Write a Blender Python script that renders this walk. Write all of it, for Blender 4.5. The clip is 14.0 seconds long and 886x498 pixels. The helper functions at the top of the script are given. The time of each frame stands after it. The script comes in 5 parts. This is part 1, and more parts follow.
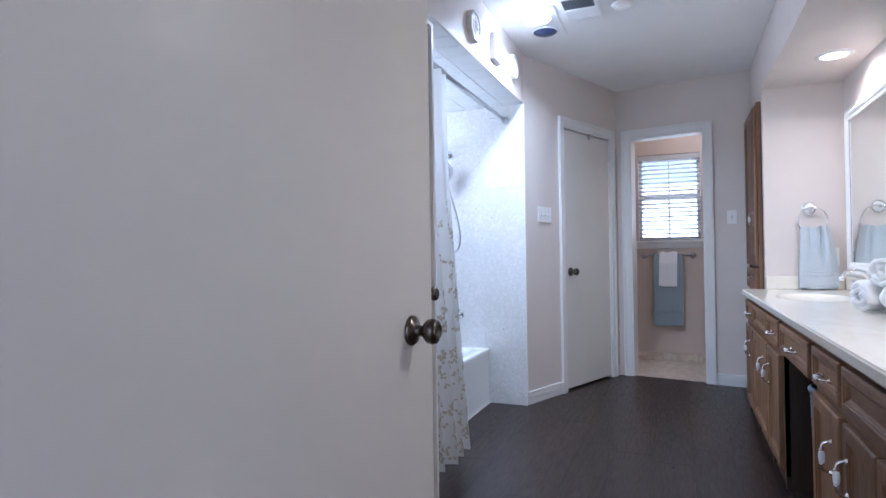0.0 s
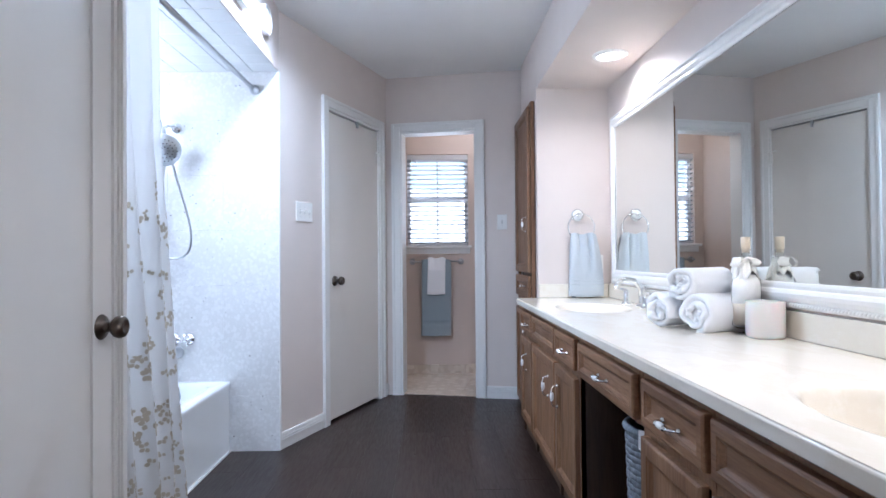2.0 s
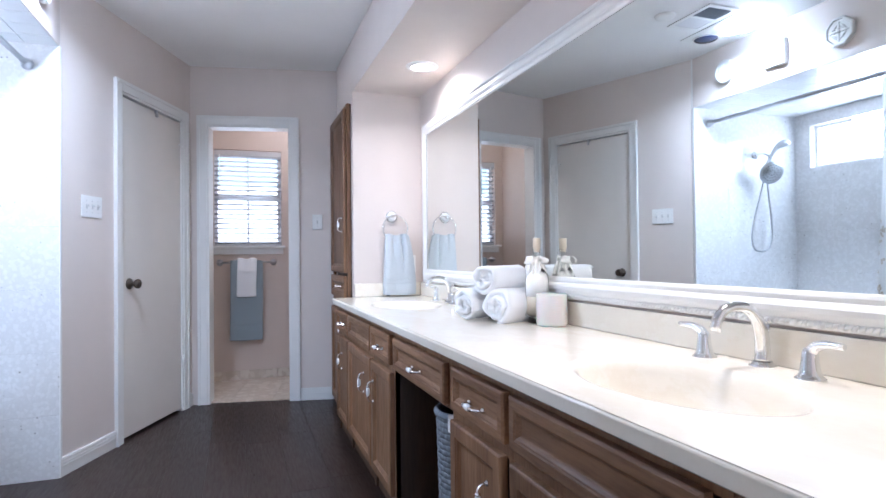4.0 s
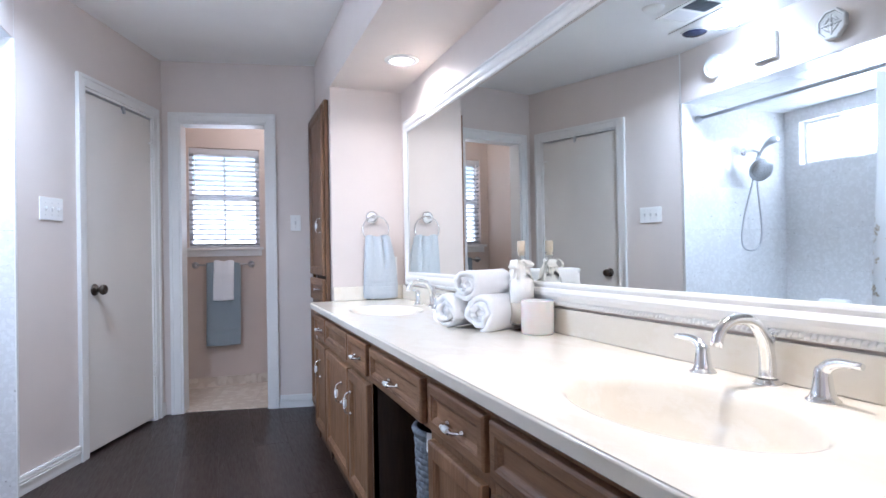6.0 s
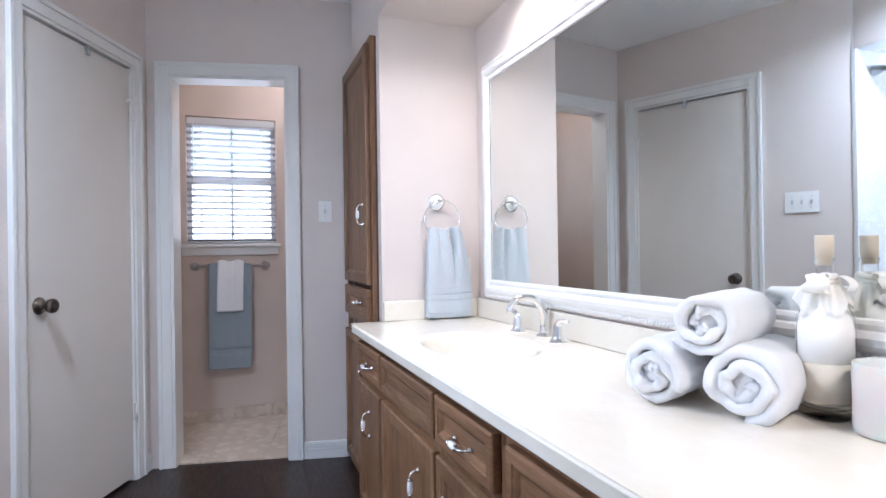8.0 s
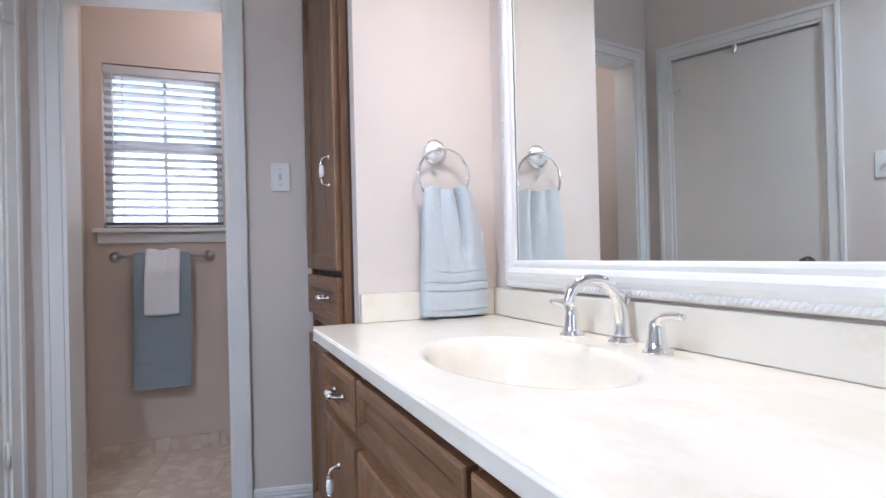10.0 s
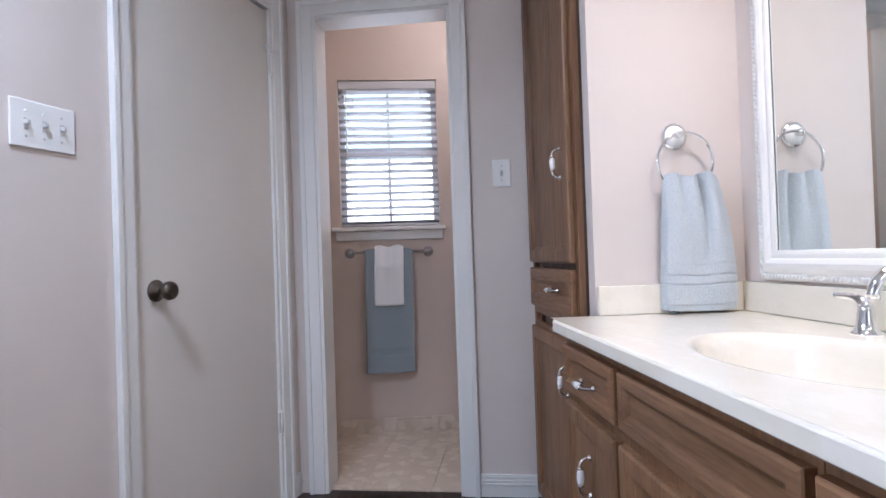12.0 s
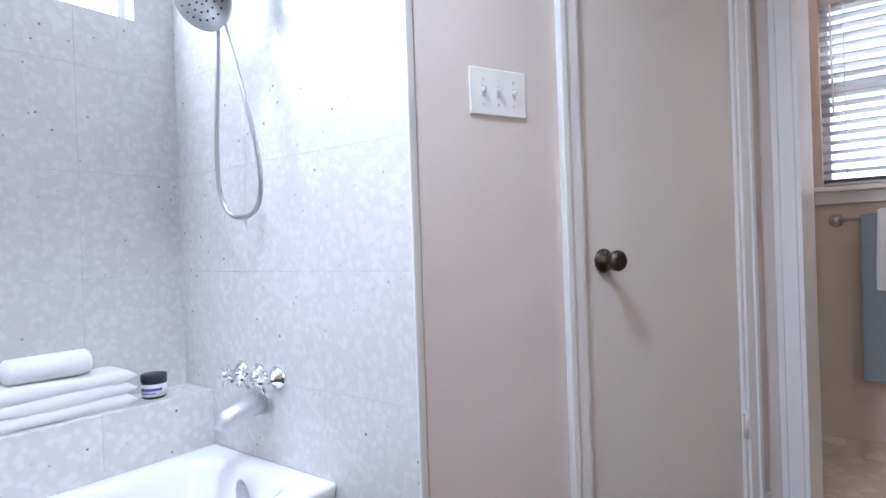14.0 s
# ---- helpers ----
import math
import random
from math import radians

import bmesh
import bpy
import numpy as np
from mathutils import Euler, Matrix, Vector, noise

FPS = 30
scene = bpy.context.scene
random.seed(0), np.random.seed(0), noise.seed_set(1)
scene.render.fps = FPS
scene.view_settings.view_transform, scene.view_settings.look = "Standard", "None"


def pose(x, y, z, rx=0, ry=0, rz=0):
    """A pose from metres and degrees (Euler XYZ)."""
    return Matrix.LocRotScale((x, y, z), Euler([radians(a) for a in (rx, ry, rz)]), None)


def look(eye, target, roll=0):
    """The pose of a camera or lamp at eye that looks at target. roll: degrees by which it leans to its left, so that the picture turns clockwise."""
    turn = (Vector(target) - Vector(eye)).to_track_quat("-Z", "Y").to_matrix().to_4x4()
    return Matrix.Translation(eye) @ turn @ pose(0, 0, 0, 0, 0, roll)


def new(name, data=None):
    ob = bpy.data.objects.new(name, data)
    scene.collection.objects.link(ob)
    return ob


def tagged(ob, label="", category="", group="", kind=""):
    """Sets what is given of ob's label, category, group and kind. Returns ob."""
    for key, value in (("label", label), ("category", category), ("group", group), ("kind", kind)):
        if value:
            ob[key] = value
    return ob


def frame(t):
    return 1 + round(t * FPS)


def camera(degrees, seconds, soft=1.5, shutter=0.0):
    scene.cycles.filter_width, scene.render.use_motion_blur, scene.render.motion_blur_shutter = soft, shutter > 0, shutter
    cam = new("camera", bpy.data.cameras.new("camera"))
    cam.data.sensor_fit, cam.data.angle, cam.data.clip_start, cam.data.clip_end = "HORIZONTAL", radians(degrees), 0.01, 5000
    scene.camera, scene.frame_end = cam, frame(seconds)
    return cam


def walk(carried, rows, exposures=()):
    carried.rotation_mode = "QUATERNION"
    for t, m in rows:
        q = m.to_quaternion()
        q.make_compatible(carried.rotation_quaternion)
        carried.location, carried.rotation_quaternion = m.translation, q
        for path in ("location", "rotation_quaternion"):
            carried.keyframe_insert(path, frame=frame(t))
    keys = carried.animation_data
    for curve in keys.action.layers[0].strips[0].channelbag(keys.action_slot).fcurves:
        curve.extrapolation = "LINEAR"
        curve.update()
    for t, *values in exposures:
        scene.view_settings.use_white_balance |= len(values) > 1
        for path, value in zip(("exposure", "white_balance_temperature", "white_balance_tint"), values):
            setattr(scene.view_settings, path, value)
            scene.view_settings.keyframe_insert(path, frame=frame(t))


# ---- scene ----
cam = camera(75.1, 14.0)
PATH = [
    (0, (-0.022, 0.173, 1.050), (-0.779, 2.024, 1.073), -0.8),
    (0.5, (-0.061, 0.385, 1.054), (-0.604, 2.31, 1.077), -0.6),
    (1, (-0.099, 0.601, 1.078), (-0.403, 2.578, 1.097), -0.5),
    (1.2, (-0.108, 0.692, 1.083), (-0.332, 2.679, 1.103), -0.7),
    (1.5, (-0.09, 0.786, 1.074), (-0.225, 2.781, 1.093), -0.6),
    (2, (-0.174, 0.887, 1.063), (-0.129, 2.886, 1.09), -0.5),
    (2.5, (-0.244, 0.904, 1.084), (0.035, 2.884, 1.101), -0.5),
    (3, (-0.243, 0.866, 1.064), (0.201, 2.816, 1.087), -0.5),
    (3.5, (-0.247, 0.86, 1.054), (0.339, 2.772, 1.083), -0.7),
    (4, (-0.201, 0.835, 1.056), (0.474, 2.718, 1.081), -0.6),
    (4.2, (-0.207, 0.833, 1.042), (0.511, 2.699, 1.071), -0.8),
    (6.3, (-0.122, 1.018, 1.082), (0.59, 2.887, 1.097), -1.1),
    (6.5, (-0.146, 1.11, 1.083), (0.544, 2.987, 1.101), -1.0),
    (7, (-0.149, 1.407, 1.093), (0.506, 3.297, 1.107), -1.1),
    (7.5, (-0.129, 1.756, 1.089), (0.529, 3.645, 1.102), -0.9),
    (8, (-0.098, 2.07, 1.104), (0.586, 3.95, 1.108), -0.8),
    (8.2, (-0.087, 2.198, 1.072), (0.629, 4.065, 1.09), -1.0),
    (10.3, (0.099, 2.84, 1.001), (0.858, 4.69, 1.015), -1.4),
    (10.5, (0.084, 2.839, 1.003), (0.792, 4.709, 1.012), -1.5),
    (11, (0.038, 2.836, 1.001), (0.568, 4.764, 1.009), -1.8),
    (11.5, (-0.014, 2.833, 0.991), (0.339, 4.801, 1.012), -1.7),
    (12, (-0.063, 2.862, 0.989), (0.091, 4.856, 1.013), -1.9),
    (12.5, (-0.109, 2.954, 0.966), (-0.265, 4.948, 1.004), -2.1),
    (13, (-0.159, 3.033, 0.951), (-0.703, 4.957, 1.0), -2.2),
    (13.3, (-0.17, 3.069, 0.95), (-0.91, 4.927, 0.991), -2.2),
    (13.5, (-0.193, 3.078, 0.928), (-1.047, 4.885, 0.995), -2.5),
    (14, (-0.186, 3.129, 0.967), (-1.395, 4.722, 0.958), -2.0),
]
walk(cam, [(t, look(eye, target, roll)) for t, eye, target, roll in PATH], [(0.0, 1.34, 5220, 14), (1.0, 1.58, 5220, 13), (2.0, 1.66, 5270, 12), (4.0, 1.72, 5310, 14), (7.5, 1.72, 5440, 14), (11.0, 1.5, 5620, 15), (12.5, 1.52, 5620, 17), (14.0, 1.6, 5720, 16)])

# ---- world and lights ----
world = bpy.data.worlds.new("sky")
scene.world = world
world.use_nodes = True
wn = world.node_tree.nodes
sky = wn.new("ShaderNodeTexSky")
sky.sky_type, sky.sun_disc, sky.sun_elevation, sky.sun_rotation = "NISHITA", False, radians(50), radians(200)
world.node_tree.links.new(sky.outputs[0], wn["Background"].inputs[0])
wn["Background"].inputs[1].default_value = 0.12


def area_lamp(name, m, size_x, size_y, watts, colour):
    data = bpy.data.lights.new(name, "AREA")
    data.shape, data.size, data.size_y, data.energy, data.color = "RECTANGLE", size_x, size_y, watts, colour
    ob = new(name, data)
    ob.matrix_world = m
    return ob


def bulb_lamp(name, place, watts, colour, radius):
    data = bpy.data.lights.new(name, "POINT")
    data.energy, data.color, data.shadow_soft_size = watts, colour, radius
    ob = new(name, data)
    ob.location = place
    return ob


def disc_lamp(name, place, watts, colour, size, spread=125):
    data = bpy.data.lights.new(name, "AREA")
    data.shape, data.size, data.energy, data.color = "DISK", size, watts, colour
    data.spread = radians(spread)
    ob = new(name, data)
    ob.location = place
    return ob


area_lamp("alcove_window_daylight", look((-2.02, 3.3, 1.86), (-1.0, 3.3, 1.5)), 0.7, 0.3, 4.5, (0.86, 0.93, 1.0))
area_lamp("toilet_window_daylight", look((-0.10, 6.85, 2.85), (-0.10, 5.95, 1.3)), 1.1, 0.6, 22, (0.93, 0.96, 1.0))
# added fill from behind the camera, with no known source
area_lamp("hall_fill_light", look((-0.05, -0.86, 1.05), (-0.05, 3.0, 1.1)), 0.7, 1.9, 2.2, (0.92, 0.94, 1.0))
bulb_lamp("ceiling_lamp_bulb", (-0.77, 3.43, 2.398), 1.5, (0.80, 0.90, 1.0), 0.03)
disc_lamp("ceiling_lamp_face", (-0.77, 3.53, 2.413), 7.0, (0.82, 0.91, 1.0), 0.14, 150)
disc_lamp("downlight_far", (0.785, 3.90, 2.114), 2.3, (1.0, 0.87, 0.73), 0.13, 150)
disc_lamp("downlight_near", (0.785, 1.80, 2.114), 4.2, (1.0, 0.87, 0.73), 0.13, 150)
bulb_lamp("toilet_lamp_bulb", (0.35, 5.62, 2.27), 1.1, (1.0, 0.88, 0.77), 0.06)


# ---- materials ----
def mat(name, colour, rough=0.5, metal=0.0, spec=0.5, **more):
    m = bpy.data.materials.new(name)
    m.use_nodes = True
    b = m.node_tree.nodes["Principled BSDF"]
    b.inputs["Base Color"].default_value = (*colour, 1)
    b.inputs["Roughness"].default_value = rough
    b.inputs["Metallic"].default_value = metal
    b.inputs["Specular IOR Level"].default_value = spec
    for key, value in more.items():
        b.inputs[key.replace("_", " ")].default_value = value
    return m


def node(m, kind, **values):
    n = m.node_tree.nodes.new(kind)
    for key, value in values.items():
        n.inputs[key.replace("_", " ")].default_value = value
    return n


def link(m, a, b):
    m.node_tree.links.new(a, b)


def coords(m, scale=(1, 1, 1), turn=(0, 0, 0)):
    tc, mp = node(m, "ShaderNodeTexCoord"), node(m, "ShaderNodeMapping")
    mp.inputs["Scale"].default_value, mp.inputs["Rotation"].default_value = scale, turn
    link(m, tc.outputs["Object"], mp.inputs["Vector"])
    return mp.outputs["Vector"]


def ramp(m, fac, stops):
    r = node(m, "ShaderNodeValToRGB")
    e = r.color_ramp.elements
    while len(e) < len(stops):
        e.new(0.5)
    for el, (p, c) in zip(e, stops):
        el.position, el.color = p, (*c, 1)
    link(m, fac, r.inputs["Fac"])
    return r.outputs["Color"]


def mix(m, fac, a, b, how="MIX"):
    n = m.node_tree.nodes.new("ShaderNodeMix")
    n.data_type, n.blend_type = "RGBA", how
    for sock, val in ((n.inputs["Factor"], fac), (n.inputs["A"], a), (n.inputs["B"], b)):
        if isinstance(val, (int, float)):
            sock.default_value = val
        elif isinstance(val, tuple):
            sock.default_value = (*val, 1)
        else:
            link(m, val, sock)
    return n.outputs["Result"]


def bump(m, height, strength, distance=0.01):
    n = node(m, "ShaderNodeBump", Strength=strength, Distance=distance)
    link(m, height, n.inputs["Height"])
    link(m, n.outputs["Normal"], m.node_tree.nodes["Principled BSDF"].inputs["Normal"])


def base(m, socket, to="Base Color"):
    link(m, socket, m.node_tree.nodes["Principled BSDF"].inputs[to])


def noise_of(m, vec, scale, detail=4, rough=0.55):
    n = node(m, "ShaderNodeTexNoise", Scale=scale, Detail=detail, Roughness=rough)
    link(m, vec, n.inputs["Vector"])
    return n.outputs["Fac"]


def paint(name, colour, rough, patch=0.04, grain=220, relief=0.12):
    m = mat(name, colour, rough)
    v = coords(m)
    lo = tuple(c * (1 - patch) for c in colour)
    hi = tuple(min(c * (1 + patch), 0.95) for c in colour)
    base(m, ramp(m, noise_of(m, v, 2.3, 5), [(0.3, lo), (0.7, hi)]))
    base(m, ramp(m, noise_of(m, v, 9, 4), [(0.3, (rough - 0.06,) * 3), (0.7, (rough + 0.06,) * 3)]), "Roughness")
    bump(m, noise_of(m, v, grain, 3), relief, 0.002)
    return m


WALL = paint("wall_paint", (0.70, 0.625, 0.58), 0.55, 0.035)
WALL_TAN = paint("toilet_wall_paint", (0.64, 0.535, 0.465), 0.6, 0.05)
CEIL = paint("ceiling_paint", (0.89, 0.88, 0.87), 0.75, 0.02, 150, 0.25)
TRIM = paint("white_trim_paint", (0.80, 0.79, 0.77), 0.35, 0.02, 60, 0.06)
DOOR = paint("cream_door_paint", (0.74, 0.70, 0.65), 0.38, 0.025, 90, 0.07)
PLASTIC = mat("white_plastic", (0.86, 0.85, 0.83), 0.3)
TOGGLE = mat("grey_toggle", (0.62, 0.61, 0.6), 0.35)
CHROME = mat("chrome", (0.86, 0.87, 0.88), 0.08, 1.0)
STEEL = mat("brushed_steel", (0.55, 0.56, 0.58), 0.3, 1.0)
SATIN = mat("satin_grey_chrome", (0.70, 0.72, 0.75), 0.34, 0.85)
BRONZE = mat("aged_bronze", (0.13, 0.108, 0.09), 0.3, 1.0)
PORCELAIN = mat("white_porcelain", (0.88, 0.88, 0.88), 0.1)
TUB = mat("tub_enamel", (0.86, 0.88, 0.89), 0.12)
DARK = mat("dark_gap", (0.02, 0.018, 0.016), 0.8)
MIRROR = mat("mirror_silver", (0.86, 0.89, 0.88), 0.015, 1.0)
GLASS = mat("clear_glass", (1, 1, 1), 0.02, 0, 0.5, Transmission_Weight=1.0, IOR=1.45)
BOTTLE = mat("thin_bottle_glass", (0.99, 0.99, 0.98), 0.02, 0, 0.5, Transmission_Weight=1.0, IOR=1.04, Coat_Weight=0.7, Coat_Roughness=0.03)
CORK = mat("cork", (0.74, 0.63, 0.49), 0.85)
RIBBON = mat("ivory_ribbon", (0.87, 0.84, 0.78), 0.7)
SALT = mat("white_bath_salt", (0.84, 0.82, 0.79), 0.9)
VIEW_FILL = mat("beige_view_fill", (0.58, 0.52, 0.43), 0.9)
FROST = mat("frosted_wax", (0.68, 0.65, 0.62), 0.25, 0, 0.5, Transmission_Weight=0.0, Subsurface_Weight=0.35)
JAR_BLUE = mat("navy_lid", (0.02, 0.022, 0.035), 0.35)
JAR_LABEL = mat("white_label", (0.8, 0.8, 0.78), 0.4)
JAR_GLASS = mat("dark_green_glass", (0.03, 0.045, 0.035), 0.12)
LABEL_BLUE = mat("blue_print", (0.10, 0.10, 0.45), 0.5)
TAG = mat("grey_cloth_tag", (0.2, 0.22, 0.23), 0.8)
RUBBER = mat("black_iron", (0.05, 0.05, 0.05), 0.5, 0.6)
GROUT = mat("pale_grout", (0.84, 0.83, 0.82), 0.8)
BASKET = mat("painted_wicker", (0.30, 0.325, 0.36), 0.9)
bv = coords(BASKET, (1, 1, 0.35))
base(BASKET, ramp(BASKET, noise_of(BASKET, bv, 85, 4, 0.7), [(0.3, (0.12, 0.135, 0.16)), (0.5, (0.19, 0.21, 0.24)), (0.7, (0.28, 0.30, 0.33))]))
bump(BASKET, noise_of(BASKET, bv, 130, 3), 0.5, 0.004)
LENS = mat("dark_infrared_bulb", (0.04, 0.05, 0.12), 0.15)
NIGHT = mat("vent_dark", (0.14, 0.15, 0.17), 0.7)
BLIND = mat("white_blind_slat", (0.58, 0.58, 0.59), 0.45)
VINYL = mat("window_vinyl", (0.72, 0.71, 0.72), 0.4)


def glow(name, colour, strength):
    m = bpy.data.materials.new(name)
    m.use_nodes = True
    nt = m.node_tree
    nt.nodes.clear()
    e, o = nt.nodes.new("ShaderNodeEmission"), nt.nodes.new("ShaderNodeOutputMaterial")
    e.inputs[0].default_value, e.inputs[1].default_value = (*colour, 1), strength
    nt.links.new(e.outputs[0], o.inputs[0])
    return m


LAMP_COOL = glow("lit_cool_bulb", (0.75, 0.88, 1.0), 5)
LAMP_WARM = glow("lit_warm_lens", (1.0, 0.93, 0.85), 7)
SKY_WHITE = glow("daylight_frosted_pane", (0.93, 0.97, 1.0), 2.1)
OUT_LOW = glow("bright_yard_haze", (0.97, 0.98, 1.0), 1.3)
OUT_HIGH = glow("sky_and_tree_haze", (0.60, 0.83, 0.88), 0.72)


def wood(name, dark, mid, light, turn, rough=0.42):
    m = mat(name, mid, rough)
    v = coords(m, (1, 1, 1), turn)
    info = node(m, "ShaderNodeObjectInfo")
    off = node(m, "ShaderNodeVectorMath")
    off.operation = "MULTIPLY_ADD"
    off.inputs[1].default_value = (1, 1, 1)
    link(m, v, off.inputs[0])
    comb = node(m, "ShaderNodeCombineXYZ")
    mul = node(m, "ShaderNodeMath")
    mul.operation = "MULTIPLY"
    mul.inputs[1].default_value = 37.0
    link(m, info.outputs["Random"], mul.inputs[0])
    for i in range(3):
        link(m, mul.outputs[0], comb.inputs[i])
    link(m, comb.outputs[0], off.inputs[2])
    st = node(m, "ShaderNodeMapping")
    st.inputs["Scale"].default_value = (1, 1, 0.09)
    link(m, off.outputs[0], st.inputs["Vector"])
    fine = noise_of(m, st.outputs[0], 120, 5, 0.6)
    broad = noise_of(m, st.outputs[0], 14, 4, 0.6)
    c = ramp(m, broad, [(0.25, dark), (0.5, mid), (0.78, light)])
    g = ramp(m, fine, [(0.35, (0.72, 0.70, 0.68)), (0.6, (1, 1, 1))])
    c = mix(m, 0.8, c, g, "MULTIPLY")
    rnd = ramp(m, info.outputs["Random"], [(0.0, (0.86, 0.86, 0.86)), (1.0, (1.12, 1.1, 1.08))])
    base(m, mix(m, 1.0, c, rnd, "MULTIPLY"))
    base(m, ramp(m, fine, [(0.3, (rough + 0.12,) * 3), (0.7, (rough - 0.05,) * 3)]), "Roughness")
    bump(m, fine, 0.12, 0.002)
    return m


OAK_V = wood("oak_vertical_grain", (0.140, 0.066, 0.032), (0.232, 0.119, 0.057), (0.312, 0.178, 0.095), (0, 0, 0))
OAK_H = wood("oak_lying_grain", (0.140, 0.066, 0.032), (0.232, 0.119, 0.057), (0.312, 0.178, 0.095), (radians(90), 0, 0))
# the oak at about a third of its colour: shade put into recessed parts
OAK_SHADED = wood("oak_shade_in_colour", (0.045, 0.024, 0.014), (0.075, 0.04, 0.022), (0.10, 0.055, 0.03), (0, 0, 0))
PLANK = wood("dark_walnut_plank", (0.016, 0.008, 0.006), (0.024, 0.0123, 0.009), (0.036, 0.019, 0.014), (radians(90), 0, 0), 0.32)
BARE = wood("bare_wood", (0.2, 0.12, 0.08), (0.29, 0.19, 0.13), (0.36, 0.25, 0.18), (0, 0, 0), 0.7)


def agglomerate(name, field, chip, vein, rough, scale=34.0):
    m = mat(name, field, rough)
    v = coords(m)
    info = node(m, "ShaderNodeObjectInfo")
    add = node(m, "ShaderNodeVectorMath")
    add.operation = "ADD"
    comb = node(m, "ShaderNodeCombineXYZ")
    mul = node(m, "ShaderNodeMath")
    mul.operation = "MULTIPLY"
    mul.inputs[1].default_value = 23.0
    link(m, info.outputs["Random"], mul.inputs[0])
    for i in range(3):
        link(m, mul.outputs[0], comb.inputs[i])
    link(m, v, add.inputs[0])
    link(m, comb.outputs[0], add.inputs[1])
    vec = add.outputs[0]
    vor = node(m, "ShaderNodeTexVoronoi", Scale=scale, Randomness=1.0)
    link(m, vec, vor.inputs["Vector"])
    sep = node(m, "ShaderNodeSeparateColor")
    link(m, vor.outputs["Color"], sep.inputs["Color"])
    chips = ramp(m, sep.outputs[0], [(0.0, field), (0.5, field), (0.75, chip), (1.0, chip)])
    soft = ramp(m, vor.outputs["Distance"], [(0.25, (1, 1, 1)), (0.6, (0.97, 0.965, 0.96))])
    c = mix(m, 1.0, chips, soft, "MULTIPLY")
    cloud = ramp(m, noise_of(m, vec, 3.5, 6, 0.65), [(0.3, (0.945, 0.935, 0.925)), (0.65, (1, 1, 1))])
    c = mix(m, 1.0, c, cloud, "MULTIPLY")
    sp = node(m, "ShaderNodeTexVoronoi", Scale=24.0, Randomness=1.0)
    link(m, vec, sp.inputs["Vector"])
    spots = ramp(m, sp.outputs["Distance"], [(0.055, (1, 1, 1)), (0.115, (0, 0, 0))])
    spn = ramp(m, noise_of(m, vec, 5.0, 2), [(0.44, (0, 0, 0)), (0.60, (1, 1, 1))])
    base(m, mix(m, mix(m, 1.0, spots, spn, "MULTIPLY"), c, vein))
    bump(m, vor.outputs["Distance"], 0.04, 0.001)
    return m


MARBLE = agglomerate("agglomerate_marble_tile", (0.725, 0.72, 0.72), (0.785, 0.782, 0.785), (0.20, 0.17, 0.155), 0.17, 60.0)
FLOOR_TILE = agglomerate("beige_marble_floor_tile", (0.62, 0.52, 0.42), (0.72, 0.63, 0.53), (0.42, 0.32, 0.24), 0.3, 22.0)

COUNTER = mat("cultured_marble", (0.80, 0.72, 0.59), 0.13, 0, 0.5)
cv = coords(COUNTER, (1, 0.5, 1), (0, 0, 0.5))
veins = ramp(COUNTER, noise_of(COUNTER, cv, 3.2, 7, 0.72), [(0.36, (0.83, 0.778, 0.68)), (0.50, (0.795, 0.732, 0.622)), (0.55, (0.83, 0.778, 0.685)), (0.75, (0.815, 0.757, 0.653))])
base(COUNTER, veins)
bump(COUNTER, noise_of(COUNTER, cv, 6, 2), 0.02, 0.004)


def cloth(name, colour, grain=420, relief=0.6, sheen=0.3, low=0.82):
    m = mat(name, colour, 0.95, 0, 0.15, Sheen_Weight=sheen)
    v = coords(m)
    lo, hi = tuple(c * low for c in colour), tuple(min(c * 1.08, 0.92) for c in colour)
    f = noise_of(m, v, grain, 3, 0.7)
    base(m, ramp(m, f, [(0.3, lo), (0.7, hi)]))
    bump(m, f, relief, 0.004)
    return m


TERRY_WHITE = cloth("white_terry", (0.90, 0.89, 0.90), 420, 0.45, 0.5, 0.93)
TERRY_BLUE = cloth("pale_blue_terry", (0.61, 0.66, 0.705), 300, 0.8)
TERRY_TEAL = cloth("blue_terry", (0.33, 0.385, 0.42))
SHEER = mat("white_curtain_cloth", (0.82, 0.81, 0.80), 0.9, 0, 0.1)
snt = SHEER.node_tree
tr, ms = snt.nodes.new("ShaderNodeBsdfTranslucent"), snt.nodes.new("ShaderNodeMixShader")
tr.inputs[0].default_value = (0.84, 0.85, 0.86, 1)
ms.inputs[0].default_value = 0.35
snt.links.new(snt.nodes["Principled BSDF"].outputs[0], ms.inputs[1])
snt.links.new(tr.outputs[0], ms.inputs[2])
snt.links.new(ms.outputs[0], snt.nodes["Material Output"].inputs[0])
LEAF = mat("taupe_print", (0.58, 0.52, 0.43), 0.9, 0, 0.1)


# ---- mesh helpers ----
def box(bm, x0, x1, y0, y1, z0, z1, bevel=0.0, seg=2, m=None):
    r = bmesh.ops.create_cube(bm, size=1.0)
    vs = r["verts"]
    for v in vs:
        v.co = Vector((x0 + (v.co.x + 0.5) * (x1 - x0), y0 + (v.co.y + 0.5) * (y1 - y0), z0 + (v.co.z + 0.5) * (z1 - z0)))
    if bevel:
        es = list({e for v in vs for e in v.link_edges})
        r2 = bmesh.ops.bevel(bm, geom=es, offset=bevel, segments=seg, affect="EDGES", profile=0.5)
        vs = list({v for f in r2["faces"] for v in f.verts} | {v for v in vs if v.is_valid})
    if m is not None:
        bmesh.ops.transform(bm, matrix=m, verts=vs)
    return vs


